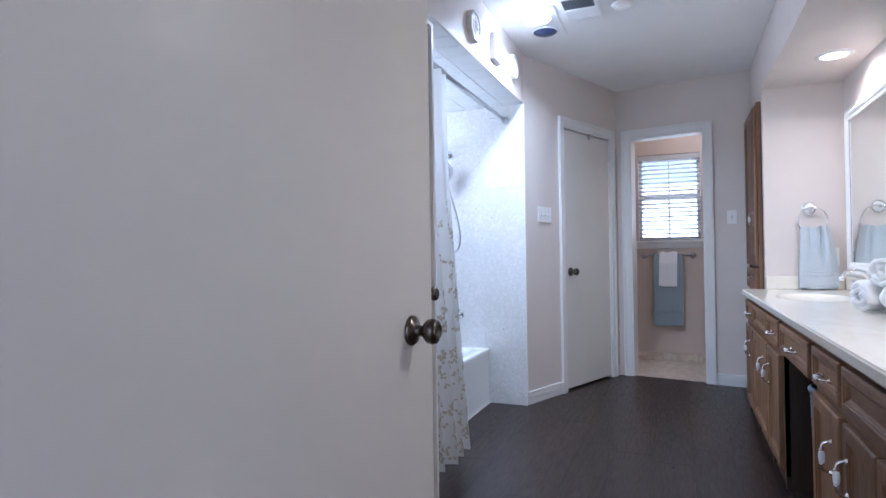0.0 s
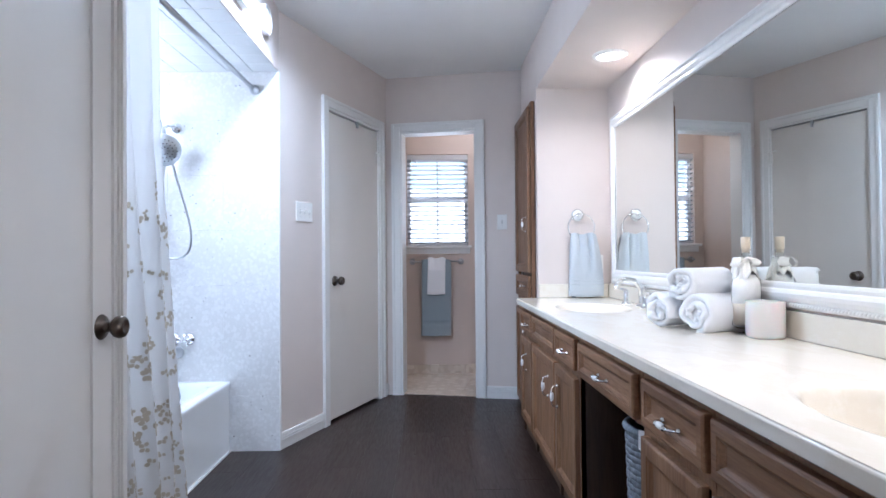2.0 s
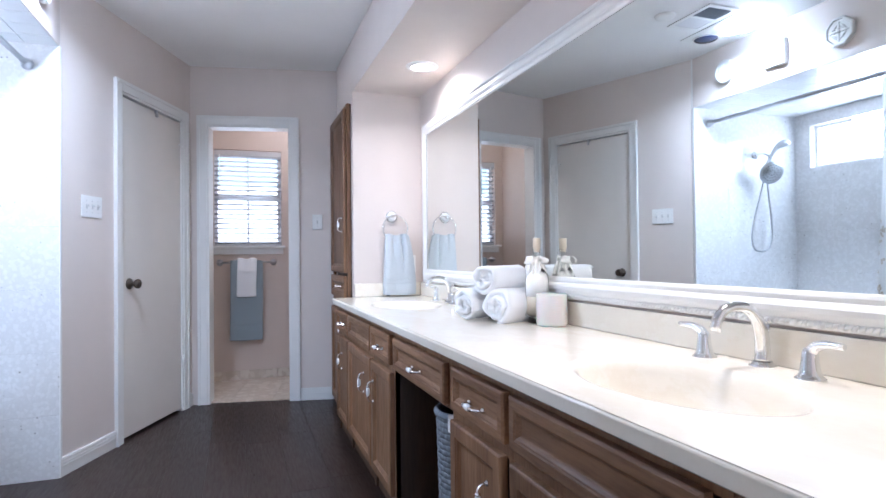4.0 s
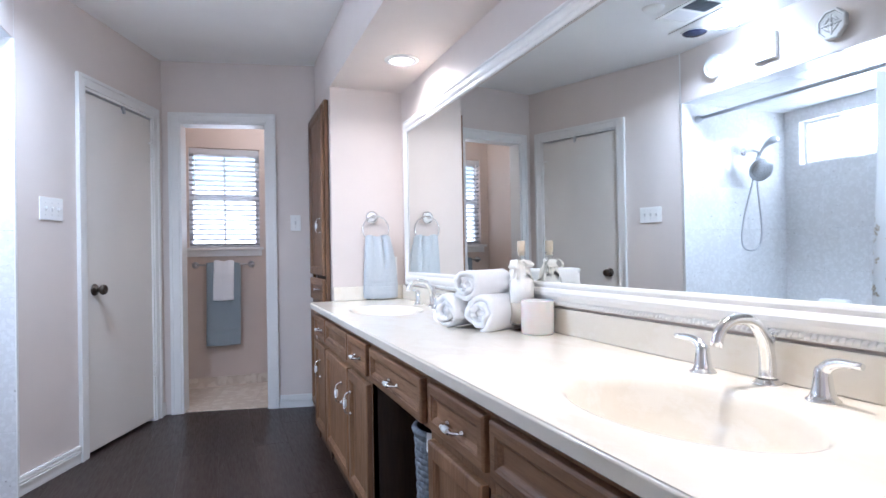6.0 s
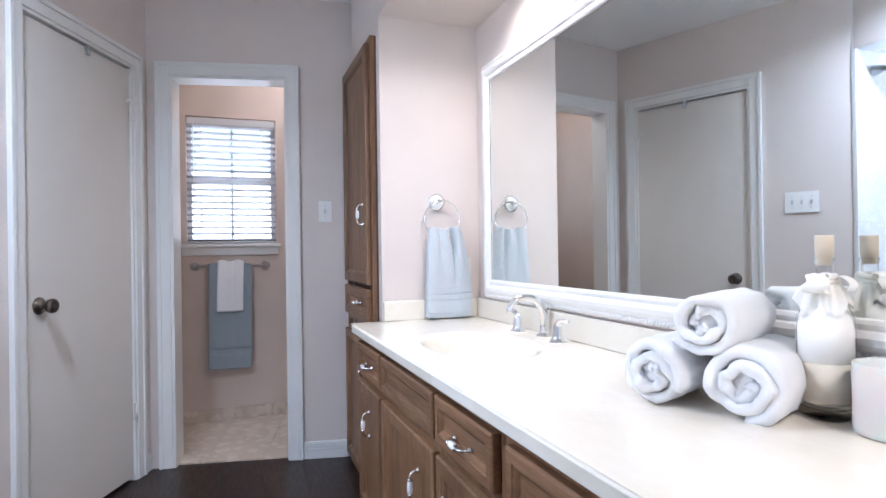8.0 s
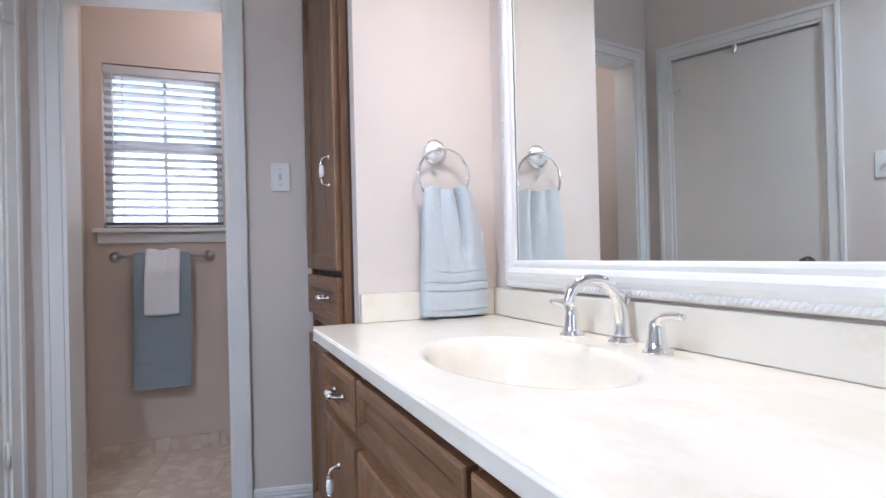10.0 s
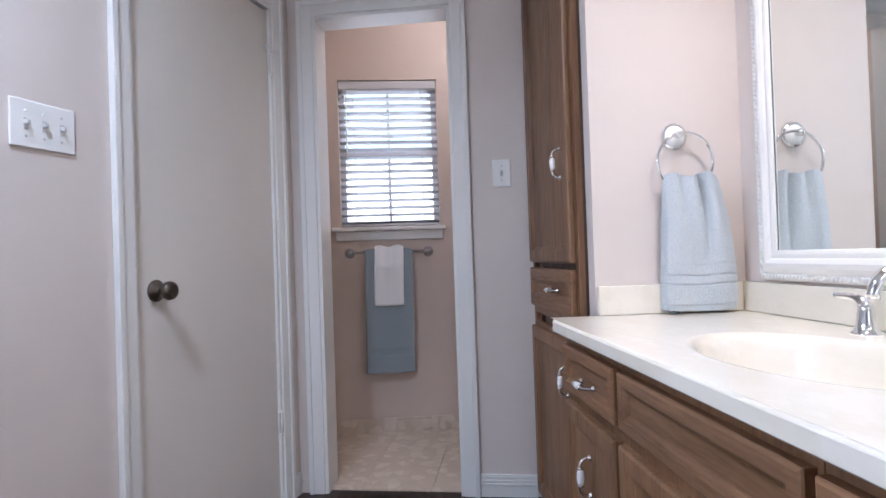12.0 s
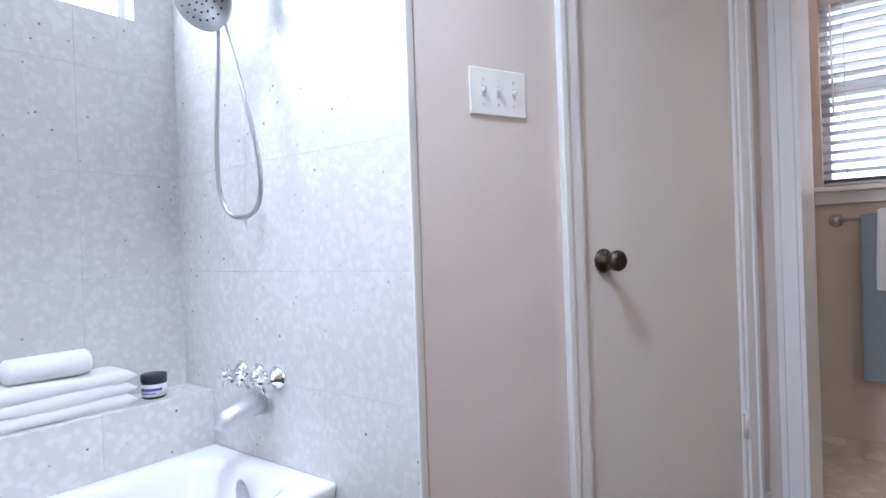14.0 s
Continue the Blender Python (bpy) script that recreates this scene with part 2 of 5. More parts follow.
def lathe(bm, profile, n=28, m=Matrix(), sx=1.0, sy=1.0):
    """Turns (radius, height) pairs round z, then places them by m."""
    rings = []
    for r, z in profile:
        if r < 1e-6:
            rings.append([bm.verts.new(m @ Vector((0, 0, z)))])
        else:
            rings.append([bm.verts.new(m @ Vector((sx * r * math.cos(2 * math.pi * i / n), sy * r * math.sin(2 * math.pi * i / n), z))) for i in range(n)])
    for a, b in zip(rings, rings[1:]):
        for i in range(n):
            j = (i + 1) % n
            if len(a) == 1 and len(b) == 1:
                continue
            if len(a) == 1:
                bm.faces.new((a[0], b[j], b[i]))
            elif len(b) == 1:
                bm.faces.new((a[i], a[j], b[0]))
            else:
                bm.faces.new((a[i], a[j], b[j], b[i]))
    for f in bm.faces:
        f.smooth = True


def tube(bm, pts, radius, n=10, closed=False, cap=True):
    pts = [Vector(p) for p in pts]
    radii = radius if isinstance(radius, (list, tuple)) else [radius] * len(pts)
    count = len(pts)
    rings, side = [], None
    for i, p in enumerate(pts):
        a = pts[(i - 1) % count] if (closed or i > 0) else p
        b = pts[(i + 1) % count] if (closed or i < count - 1) else p
        d = (b - a).normalized()
        if side is None:
            side = d.orthogonal().normalized()
        side = (side - d * side.dot(d)).normalized()
        up = d.cross(side)
        rings.append([bm.verts.new(p + radii[i] * (math.cos(2 * math.pi * k / n) * side + math.sin(2 * math.pi * k / n) * up)) for k in range(n)])
    pairs = list(zip(rings, rings[1:])) + ([(rings[-1], rings[0])] if closed else [])
    for a, b in pairs:
        for k in range(n):
            bm.faces.new((a[k], a[(k + 1) % n], b[(k + 1) % n], b[k])).smooth = True
    if cap and not closed:
        bm.faces.new(rings[0][::-1])
        bm.faces.new(rings[-1])


def sheet(bm, f, nu, nv, smooth=True):
    """A surface from f(u, v), u and v from 0 to 1."""
    g = [[bm.verts.new(f(i / nu, j / nv)) for j in range(nv + 1)] for i in range(nu + 1)]
    for i in range(nu):
        for j in range(nv):
            bm.faces.new((g[i][j], g[i + 1][j], g[i + 1][j + 1], g[i][j + 1])).smooth = smooth
    return g


def bez(a, b, c, d, n=12):
    a, b, c, d = Vector(a), Vector(b), Vector(c), Vector(d)
    return [a * (1 - t) ** 3 + b * 3 * t * (1 - t) ** 2 + c * 3 * t * t * (1 - t) + d * t ** 3 for t in [i / n for i in range(n + 1)]]


def mesh_of(name, bm, *mats):
    bmesh.ops.recalc_face_normals(bm, faces=bm.faces)
    me = bpy.data.meshes.new(name)
    bm.to_mesh(me)
    bm.free()
    for m in mats:
        me.materials.append(m)
    return me


def part(name, bm, material, parent, label=""):
    mats = material if isinstance(material, (list, tuple)) else [material]
    ob = new(name, mesh_of(name, bm, *mats))
    ob.parent = parent
    return tagged(ob, label) if label else ob


def single(name, bm, material, label, category, m=None, kind="", group=""):
    mats = material if isinstance(material, (list, tuple)) else [material]
    ob = new(name, mesh_of(name, bm, *mats))
    if m is not None:
        ob.matrix_world = m
    return tagged(ob, label, category, group, kind)


def thing(name, m, label, category, group="", kind=""):
    ob = new(name)
    ob.empty_display_size = 0.1
    ob.matrix_world = m
    return tagged(ob, label, category, group, kind)


def paint_faces(bm, start, index):
    for i, f in enumerate(bm.faces):
        if i >= start:
            f.material_index = index


# ---- plan ----
WX = 0.965
CEIL_Z, SOFFIT_Z, HEAD_Z = 2.455, 2.122, 2.105
FACE_X = 0.399
TOP_Z, TOP_X = 0.80, 0.36
RECESS_Y, BACK_Y, WIN_Y = 4.505, 5.10, 6.14
TUB_END, TUB_NEAR, LEFT_X, ALCOVE_X = 4.115, 2.455, -1.01, -2.0
A_CORNER, B_CORNER = (-1.02, 4.115), (-0.51, 5.375)
NORTH_TURN = -11.5
C_CORNER = (B_CORNER[0] + 1.62 * math.cos(radians(NORTH_TURN)), B_CORNER[1] + 1.62 * math.sin(radians(NORTH_TURN)))


def run(p, q):
    """A wall's own frame: x along it from p to q, y away from the room, which lies on the right."""
    return pose(p[0], p[1], 0, 0, 0, math.degrees(math.atan2(q[1] - p[1], q[0] - p[0])))


def wall(name, p, q, material, label, openings=(), z0=0.0, z1=CEIL_Z, thick=0.12, ext=0.0):
    length = math.hypot(q[0] - p[0], q[1] - p[1]) + ext
    bm = bmesh.new()
    at = 0.0
    for a, b, lo, hi in sorted(openings):
        box(bm, at, a, 0, thick, z0, z1)
        if hi < z1:
            box(bm, a, b, 0, thick, hi, z1)
        if lo > z0:
            box(bm, a, b, 0, thick, z0, lo)
        at = b
    box(bm, at, length, 0, thick, z0, z1)
    return single(name, bm, material, label, "wall", run(p, q), "structure")


HALL_END = 1.36
wall("wall_hall_west", (-0.563, -0.8), (-0.563, HALL_END), WALL, "beige painted wall behind an open door")
wall("wall_return", (-0.568, HALL_END), (LEFT_X, HALL_END), WALL, "short beige painted return wall beside a door", ext=0.12)
wall("wall_west", (LEFT_X, HALL_END), (LEFT_X, TUB_NEAR), WALL, "beige painted wall beside the bath alcove", [(0.338, 1.07, 0, 2.03)])
wall("wall_bath_header", (LEFT_X, TUB_NEAR), (LEFT_X, TUB_END), WALL, "beige painted header above the bath opening", z0=HEAD_Z)
wall("wall_alcove_near", (LEFT_X, TUB_NEAR), (ALCOVE_X, TUB_NEAR), GROUT, "near end wall of the bath alcove", ext=0.12)
wall("wall_alcove_back", (ALCOVE_X, TUB_NEAR), (ALCOVE_X, TUB_END), GROUT, "long wall of the bath alcove with a high window", [(2.93 - TUB_NEAR, 3.98 - TUB_NEAR, 1.69, 2.01)])
wall("wall_alcove_end", (ALCOVE_X - 0.12, TUB_END), (LEFT_X - 0.003, TUB_END), GROUT, "end wall of the bath alcove")
wall("wall_angled", A_CORNER, B_CORNER, WALL, "beige painted slanting wall with a closet door", [(0.508, 1.228, 0, 2.03)])
wall("wall_north", B_CORNER, C_CORNER, WALL, "beige painted wall with an open doorway to the toilet", [(0.112, 0.702, 0, 2.03)])
wall("wall_east", (WX, RECESS_Y + 0.055), (WX, 0.83), WALL, "beige painted wall behind the vanity mirror")
wall("wall_vanity_near", (WX + 0.12, 0.83), (0.40, 0.83), WALL, "beige painted wall at the vanity end")
wall("wall_hall_east", (0.40, 0.828), (0.40, -0.8), WALL, "beige painted hall wall")
# never in view; its opening is made up to let the fill lamp in
wall("wall_south", (0.52, -0.8), (-0.63, -0.8), WALL, "unseen beige wall with an opening added for the fill", [(0.2, 0.95, 0, 2.03)])
wall("wall_toilet_west", (-0.465, 5.486), (-0.465, WIN_Y), WALL_TAN, "tan painted toilet room wall")
wall("wall_toilet_north", (-0.60, WIN_Y), (1.12, WIN_Y), WALL_TAN, "tan painted toilet room wall with a window", [(0.22, 0.78, 1.165, 2.0)], thick=0.14)
wall("wall_toilet_east", (1.0, WIN_Y), (1.0, 5.19), WALL_TAN, "tan painted toilet room wall")

bm = bmesh.new()
box(bm, 0.505, WX, RECESS_Y, RECESS_Y + 0.055, 0, SOFFIT_Z)
single("wall_vanity_far", bm, WALL, "beige painted wall at the far end of the vanity", "wall", kind="structure")
bm = bmesh.new()
box(bm, -2.3, 1.3, -0.95, 6.4, CEIL_Z, CEIL_Z + 0.1)
single("ceiling", bm, CEIL, "flat white painted ceiling", "ceiling", kind="structure")
bm = bmesh.new()
box(bm, 0.505, WX, 0.83, RECESS_Y + 0.055, SOFFIT_Z, CEIL_Z)
single("ceiling_soffit", bm, WALL, "dropped painted soffit above the vanity", "soffit", kind="structure")
bm = bmesh.new()
box(bm, 0.505, WX, RECESS_Y + 0.055, BACK_Y, 2.06, CEIL_Z)
single("wall_over_cabinet", bm, WALL, "beige painted wall above the tall cabinet", "wall", kind="structure")
# alcove ceiling with square white tiles and open joints
bm = bmesh.new()
box(bm, ALCOVE_X, LEFT_X - 0.12, TUB_NEAR, TUB_END, HEAD_Z + 0.006, CEIL_Z)
for i in range(7):
    for j in range(12):
        x0, y0 = LEFT_X - 0.004 - 0.138 * (i + 1), TUB_END - 0.138 * (j + 1)
        box(bm, max(x0 + 0.003, ALCOVE_X + 0.012), x0 + 0.135, max(y0 + 0.003, TUB_NEAR + 0.012), y0 + 0.135, HEAD_Z - 0.002, HEAD_Z + 0.006 - 0.0005)
single("ceiling_alcove", bm, mat("white_ceiling_tile", (0.84, 0.85, 0.86), 0.15), "white square-tiled ceiling over the bath", "ceiling", kind="structure")
bm = bmesh.new()
box(bm, -2.3, 1.3, -0.95, 6.5, -0.12, -0.008)
FLOOR = single("floor", bm, DARK, "dark walnut plank floor", "floor", kind="structure")


def baseboard(name, p, q, material=TRIM, h=0.092):
    length = math.hypot(q[0] - p[0], q[1] - p[1])
    bm = bmesh.new()
    box(bm, 0, length, -0.012, 0, 0, h, 0.002, 1)
    for k, z in enumerate((0.052, 0.066, 0.080)):
        box(bm, 0, length, -0.0165 + 0.0015 * k, -0.0118, z - 0.005, z + 0.005, 0.002, 2)
    return single(name, bm, material, "white ridged wooden baseboard along the wall foot", "baseboard", run(p, q), "structure")


U = Vector((B_CORNER[0] - A_CORNER[0], B_CORNER[1] - A_CORNER[1])).normalized()


def on_slant(s):
    return (A_CORNER[0] + U.x * s, A_CORNER[1] + U.y * s)


baseboard("baseboard_slant_1", on_slant(0.004), on_slant(0.443))
baseboard("baseboard_slant_2", on_slant(1.294), on_slant(1.352))
NV = Vector((C_CORNER[0] - B_CORNER[0], C_CORNER[1] - B_CORNER[1])).normalized()


def on_north(s):
    return (B_CORNER[0] + NV.x * s, B_CORNER[1] + NV.y * s)


baseboard("baseboard_north_2", on_north(0.769), on_north(1.0))
baseboard("baseboard_west", (LEFT_X, HALL_END + 0.01), (LEFT_X, 1.675))


def casing(name, p, q, a, b, top, w=0.064, label="white painted door casing"):
    bm = bmesh.new()
    for x0, x1, z0, z1 in ((a - w, a, 0, top + w), (b, b + w, 0, top + w), (a, b, top, top + w)):
        box(bm, x0, x1, -0.016, 0, z0, z1, 0.002, 1)
    bw = 0.02
    box(bm, a - w - 0.001, a - w + bw, -0.023, -0.015, 0, top + w, 0.003, 2)
    box(bm, b + w - bw, b + w + 0.001, -0.023, -0.015, 0, top + w, 0.003, 2)
    box(bm, a - w + bw, b + w - bw, -0.023, -0.015, top + w - bw, top + w + 0.001, 0.003, 2)
    # jamb lining
    box(bm, a - 0.001, a + 0.014, -0.008, 0.121, 0, top)
    box(bm, b - 0.014, b + 0.001, -0.008, 0.121, 0, top)
    box(bm, a + 0.014, b - 0.014, -0.008, 0.121, top - 0.014, top + 0.001)
    return single(name, bm, TRIM, label, "door casing", run(p, q), "structure")


casing("trim_closet", A_CORNER, B_CORNER, 0.508, 1.228, 2.03)
casing("trim_toilet", B_CORNER, C_CORNER, 0.112, 0.702, 2.03, 0.065)
casing("trim_linen_door", (LEFT_X, 1.275), (LEFT_X, TUB_NEAR), 0.425, 1.157, 2.03, 0.0215)


# ---- doors ----
def knob(parent, x, z, y=0.0, size=1.0):
    m = pose(x, y, z, 90, 0, 0)
    bm = bmesh.new()
    k = size
    lathe(bm, [(0, 0.0), (0.033 * k, 0.0), (0.034 * k, 0.004 * k), (0.030 * k, 0.010 * k), (0.017 * k, 0.014 * k), (0.013 * k, 0.02 * k), (0.0125 * k, 0.03 * k),
               (0.020 * k, 0.036 * k), (0.027 * k, 0.044 * k), (0.029 * k, 0.054 * k), (0.026 * k, 0.063 * k), (0.017 * k, 0.068 * k), (0.014 * k, 0.066 * k), (0, 0.066 * k)], 32, m)
    return part("door_knob", bm, BRONZE, parent, "aged bronze round knob on a rosette")


def hinge(parent, x, z, y=-0.004):
    bm = bmesh.new()
    tube(bm, [(x, y, z - 0.04), (x, y, z + 0.04)], 0.0065, 10)
    tube(bm, [(x, y, z - 0.048), (x, y, z + 0.048)], 0.004, 8)
    box(bm, x - 0.02, x + 0.02, y, y + 0.004, z - 0.04, z + 0.04)
    return part("hinge", bm, TRIM, parent, "painted butt hinge")


def slab_door(name, p, q, a, b, label, sunk, knob_at, hinge_at, gap=0.018, knob_size=1.0, leaf=None, gap_shade=True):
    d = thing(name, run(p, q), label, "door", kind="structure")
    bm = bmesh.new()
    box(bm, a, b, sunk, sunk + 0.036, gap, 2.007, 0.002, 1)
    part("door_leaf", bm, leaf or DOOR, d)
    knob(d, *knob_at, sunk, knob_size)
    for z in (0.34, 1.79):
        hinge(d, hinge_at, z, sunk - 0.014)
    if gap_shade:
        # added near-black sheet that stands in for shade in the door's gaps
        bm = bmesh.new()
        box(bm, a, b, sunk + 0.06, sunk + 0.066, 0.0, 2.016)
        part("gap_shade_sheet", bm, DARK, d)
    return d


closet = slab_door("door_closet", A_CORNER, B_CORNER, 0.517, 1.216, "closed cream painted closet door with bronze knob", 0.004, (0.597, 0.912), 1.219)
bm = bmesh.new()
tube(bm, [(1.165, -0.016, 1.843), (1.250, -0.030, 1.843)], 0.0035, 8)
tube(bm, [(1.17, -0.010, 1.843), (1.17, -0.030, 1.846)], 0.006, 8)
part("hinge_stop", bm, TRIM, closet, "white hinge-pin door stop")
bm = bmesh.new()
box(bm, 0.880, 0.902, -0.012, 0.004, 1.992, 2.016, 0.002, 1)
box(bm, 0.883, 0.899, -0.016, 0.0, 1.970, 1.994, 0.003, 1)
part("roller_catch", bm, STEEL, closet, "small metal roller catch")
slab_door("door_linen", (LEFT_X, 1.275), (LEFT_X, TUB_NEAR), 0.442, 1.140, "closed white painted door beside the bath", 0.006, (1.098, 0.892), 0.440, leaf=TRIM)
# the hall door stands open, folded back flat against the wall
hall = slab_door("door_hall", (-0.51, -0.8), (-0.51, 1.275), 1.17, 2.131, "open plain cream painted door folded back against the wall", 0.014, (2.024, 0.90), 1.166, knob_size=0.9, gap_shade=False)
bm = bmesh.new()
box(bm, 2.1295, 2.1325, 0.0165, 0.040, 1.32, 2.0)
part("edge_patch", bm, BARE, hall, "bare unpainted wood strip on the door's edge")

# ---- vanity ----
def front(bm, y0, y1, z0, z1, x_back, thick, frame_w=0.036):
    """A raised-frame oak front that faces -x, with a moulded step to its sunk panel."""
    w = min(frame_w, (z1 - z0) * 0.3)
    rings = [(0, 0), (0, thick - 0.005), (0.002, thick - 0.002), (0.006, thick), (w, thick), (w + 0.002, thick - 0.0035), (w + 0.006, thick - 0.0045), (w + 0.011, thick - 0.009), (w + 0.013, thick - 0.0125), (w + 0.0165, thick - 0.0135)]
    loops = []
    for ins, d in rings:
        loops.append([bm.verts.new((x_back - d, y, z)) for y, z in ((y0 + ins, z0 + ins), (y1 - ins, z0 + ins), (y1 - ins, z1 - ins), (y0 + ins, z1 - ins))])
    for a, b in zip(loops, loops[1:]):
        for k in range(4):
            bm.faces.new((a[k], a[(k + 1) % 4], b[(k + 1) % 4], b[k]))
    bm.faces.new(loops[-1])
    bm.faces.new(loops[0][::-1])


def pull(parent, y, z, x, upright=False):
    """A bow pull with chrome ends and a porcelain grip."""
    bm = bmesh.new()
    half, out = 0.045, 0.026
    pts = bez((0, -half, 0), (-out * 1.2, -half, 0), (-out, -half * 0.6, 0), (-out, -0.014, 0), 8) + bez((-out, 0.014, 0), (-out, half * 0.6, 0), (-out * 1.2, half, 0), (0, half, 0), 8)
    tube(bm, pts, 0.0038, 8)
    for s in (-1, 1):
        lathe(bm, [(0, 0), (0.0085, 0), (0.0085, 0.002), (0.005, 0.006), (0.0038, 0.009)], 14, pose(0, s * half, 0, 0, -90, 0))
        lathe(bm, [(0.004, -0.004), (0.0075, -0.002), (0.0075, 0.002), (0.004, 0.004)], 14, pose(-out, s * 0.021, 0, 90, 0, 0))
    n0 = len(bm.faces)
    lathe(bm, [(0, -0.021), (0.0055, -0.020), (0.0085, -0.010), (0.0092, 0), (0.0085, 0.010), (0.0055, 0.020), (0, 0.021)], 16, pose(-out, 0, 0, 90, 0, 0))
    paint_faces(bm, n0, 1)
    m = pose(x, y, z, 90 if upright else 0, 0, 0)
    bmesh.ops.transform(bm, matrix=m, verts=bm.verts)
    return part("handle", bm, [CHROME, PORCELAIN], parent, "chrome bow handle with white porcelain grip")


def cabinet(y0, y1, label, drawer=None, doors=(), handle_drawer=True, name="vanity_cabinet"):
    """One base unit; doors are (y0, y1, handle y)."""
    c = thing(name, pose(FACE_X, (y0 + y1) / 2, 0), label, "cabinet", "vanity units")
    o = (y0 + y1) / 2
    # carcass panels and kickboard carry their shade in the oak's colour
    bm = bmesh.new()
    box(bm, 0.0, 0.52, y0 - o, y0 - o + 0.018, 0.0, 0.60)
    part("side_panel", bm, OAK_SHADED, c)
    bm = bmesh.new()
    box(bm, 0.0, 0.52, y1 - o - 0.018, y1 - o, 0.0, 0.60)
    part("side_panel", bm, OAK_SHADED, c)
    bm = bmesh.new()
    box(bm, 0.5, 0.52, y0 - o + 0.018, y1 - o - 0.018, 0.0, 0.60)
    part("back_panel", bm, OAK_SHADED, c)
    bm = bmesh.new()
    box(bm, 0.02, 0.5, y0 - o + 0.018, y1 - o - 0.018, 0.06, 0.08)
    part("bottom_panel", bm, OAK_SHADED, c)
    bm = bmesh.new()
    rail = [(0.735, 0.764), (0.58, 0.62), (0.06, 0.092)]
    for za, zb in rail:
        box(bm, -0.001, 0.019, y0 - o + 0.02, y1 - o - 0.02, za, zb)
    box(bm, -0.001, 0.019, y0 - o, y0 - o + 0.02, 0.06, 0.764)
    box(bm, -0.001, 0.019, y1 - o - 0.02, y1 - o, 0.06, 0.764)
    part("face_frame", bm, OAK_V, c)
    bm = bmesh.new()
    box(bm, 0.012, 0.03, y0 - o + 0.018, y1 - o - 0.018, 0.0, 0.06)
    part("kickboard", bm, OAK_SHADED, c)
    if drawer:
        a, b = drawer
        bm = bmesh.new()
        front(bm, a - o, b - o, 0.617, 0.738, -0.002, 0.021, 0.026)
        d = part("drawer_front" if handle_drawer else "false_front", bm, OAK_H, c)
        if handle_drawer:
            pull(d, (a + b) / 2 - o, 0.664, -0.014)
    for a, b, h in doors:
        bm = bmesh.new()
        front(bm, a - o, b - o, 0.088, 0.585, -0.002, 0.021, 0.04)
        d = part("door", bm, OAK_V, c)
        if h is not None:
            pull(d, h - o, 0.45, -0.021, True)
    return c


cabinet(4.04, 4.445, "brown oak vanity cabinet with one drawer and door", (4.052, 4.42), [(4.052, 4.42, 4.215)])
cabinet(3.468, 4.038, "wide brown oak sink cabinet with false front", (3.477, 4.028), [(3.477, 4.032, 3.60)], False)
cabinet(3.09, 3.466, "brown oak vanity cabinet beside the knee space", (3.112, 3.458), [(3.105, 3.455, 3.40)])
cabinet(2.04, 2.43, "brown oak vanity cabinet beside the wicker basket", (2.053, 2.398), [(2.068, 2.405, 2.145)])
cabinet(1.41, 2.038, "wide brown oak sink cabinet with false front", (1.443, 2.022), [(1.443, 1.728, 1.49), (1.738, 2.022, 1.975)], False)
cabinet(0.85, 1.408, "brown oak vanity cabinet at the counter end", (0.88, 1.395), [(0.88, 1.395, 1.33)])
# apron drawer over the knee space
k = thing("knee_drawer", pose(FACE_X, 2.76, 0.60), "brown oak drawer over the open knee space", "drawer", "vanity units")
bm = bmesh.new()
box(bm, -0.001, 0.019, -0.328, 0.328, 0.135, 0.164)
box(bm, -0.001, 0.019, -0.328, -0.295, 0.0, 0.135)
box(bm, -0.001, 0.019, 0.29, 0.328, 0.0, 0.135)
box(bm, -0.001, 0.019, -0.295, 0.29, -0.002, 0.014)
part("face_frame", bm, OAK_V, k)
bm = bmesh.new()
front(bm, -0.300, 0.292, 0.012, 0.136, -0.002, 0.021, 0.026)
d = part("drawer_front", bm, OAK_H, k)
pull(d, -0.004, 0.063, -0.014)
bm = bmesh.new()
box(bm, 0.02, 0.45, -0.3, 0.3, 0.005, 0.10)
part("drawer_box", bm, OAK_SHADED, k)

# wicker basket in the knee space
bk = thing("wicker_basket", pose(0.535, 2.60, 0), "tall grey-white woven wicker waste basket", "basket")
bm = bmesh.new()
lathe(bm, [(0, 0.004), (0.09, 0.004), (0.10, 0.0), (0.108, 0.01), (0.122, 0.545), (0.118, 0.547), (0.10, 0.02), (0, 0.018)], 40)
part("body", bm, BASKET, bk)
for row in range(30):
    bm = bmesh.new()
    r0 = 0.109 + 0.015 * row / 30
    loops = []
    for dr, dz in ((-0.001, -0.0092), (0.0014, -0.0075), (0.0014, 0.0075), (-0.001, 0.0092)):
        loops.append([bm.verts.new(((r0 + dr + 0.0022 * math.sin(18 * a + math.pi * (row % 2))) * math.cos(a), (r0 + dr + 0.0022 * math.sin(18 * a + math.pi * (row % 2))) * math.sin(a), 0.02 + row * 0.0178 + dz)) for a in [2 * math.pi * i / 72 for i in range(72)]])
    for la, lb in zip(loops, loops[1:]):
        for i in range(72):
            bm.faces.new((la[i], la[(i + 1) % 72], lb[(i + 1) % 72], lb[i])).smooth = True
    part("woven_strand", bm, BASKET, bk)
bm = bmesh.new()
tube(bm, [(0.123 * math.cos(a), 0.123 * math.sin(a), 0.548) for a in [2 * math.pi * i / 40 for i in range(40)]], 0.011, 8, True)
part("rim", bm, BASKET, bk)


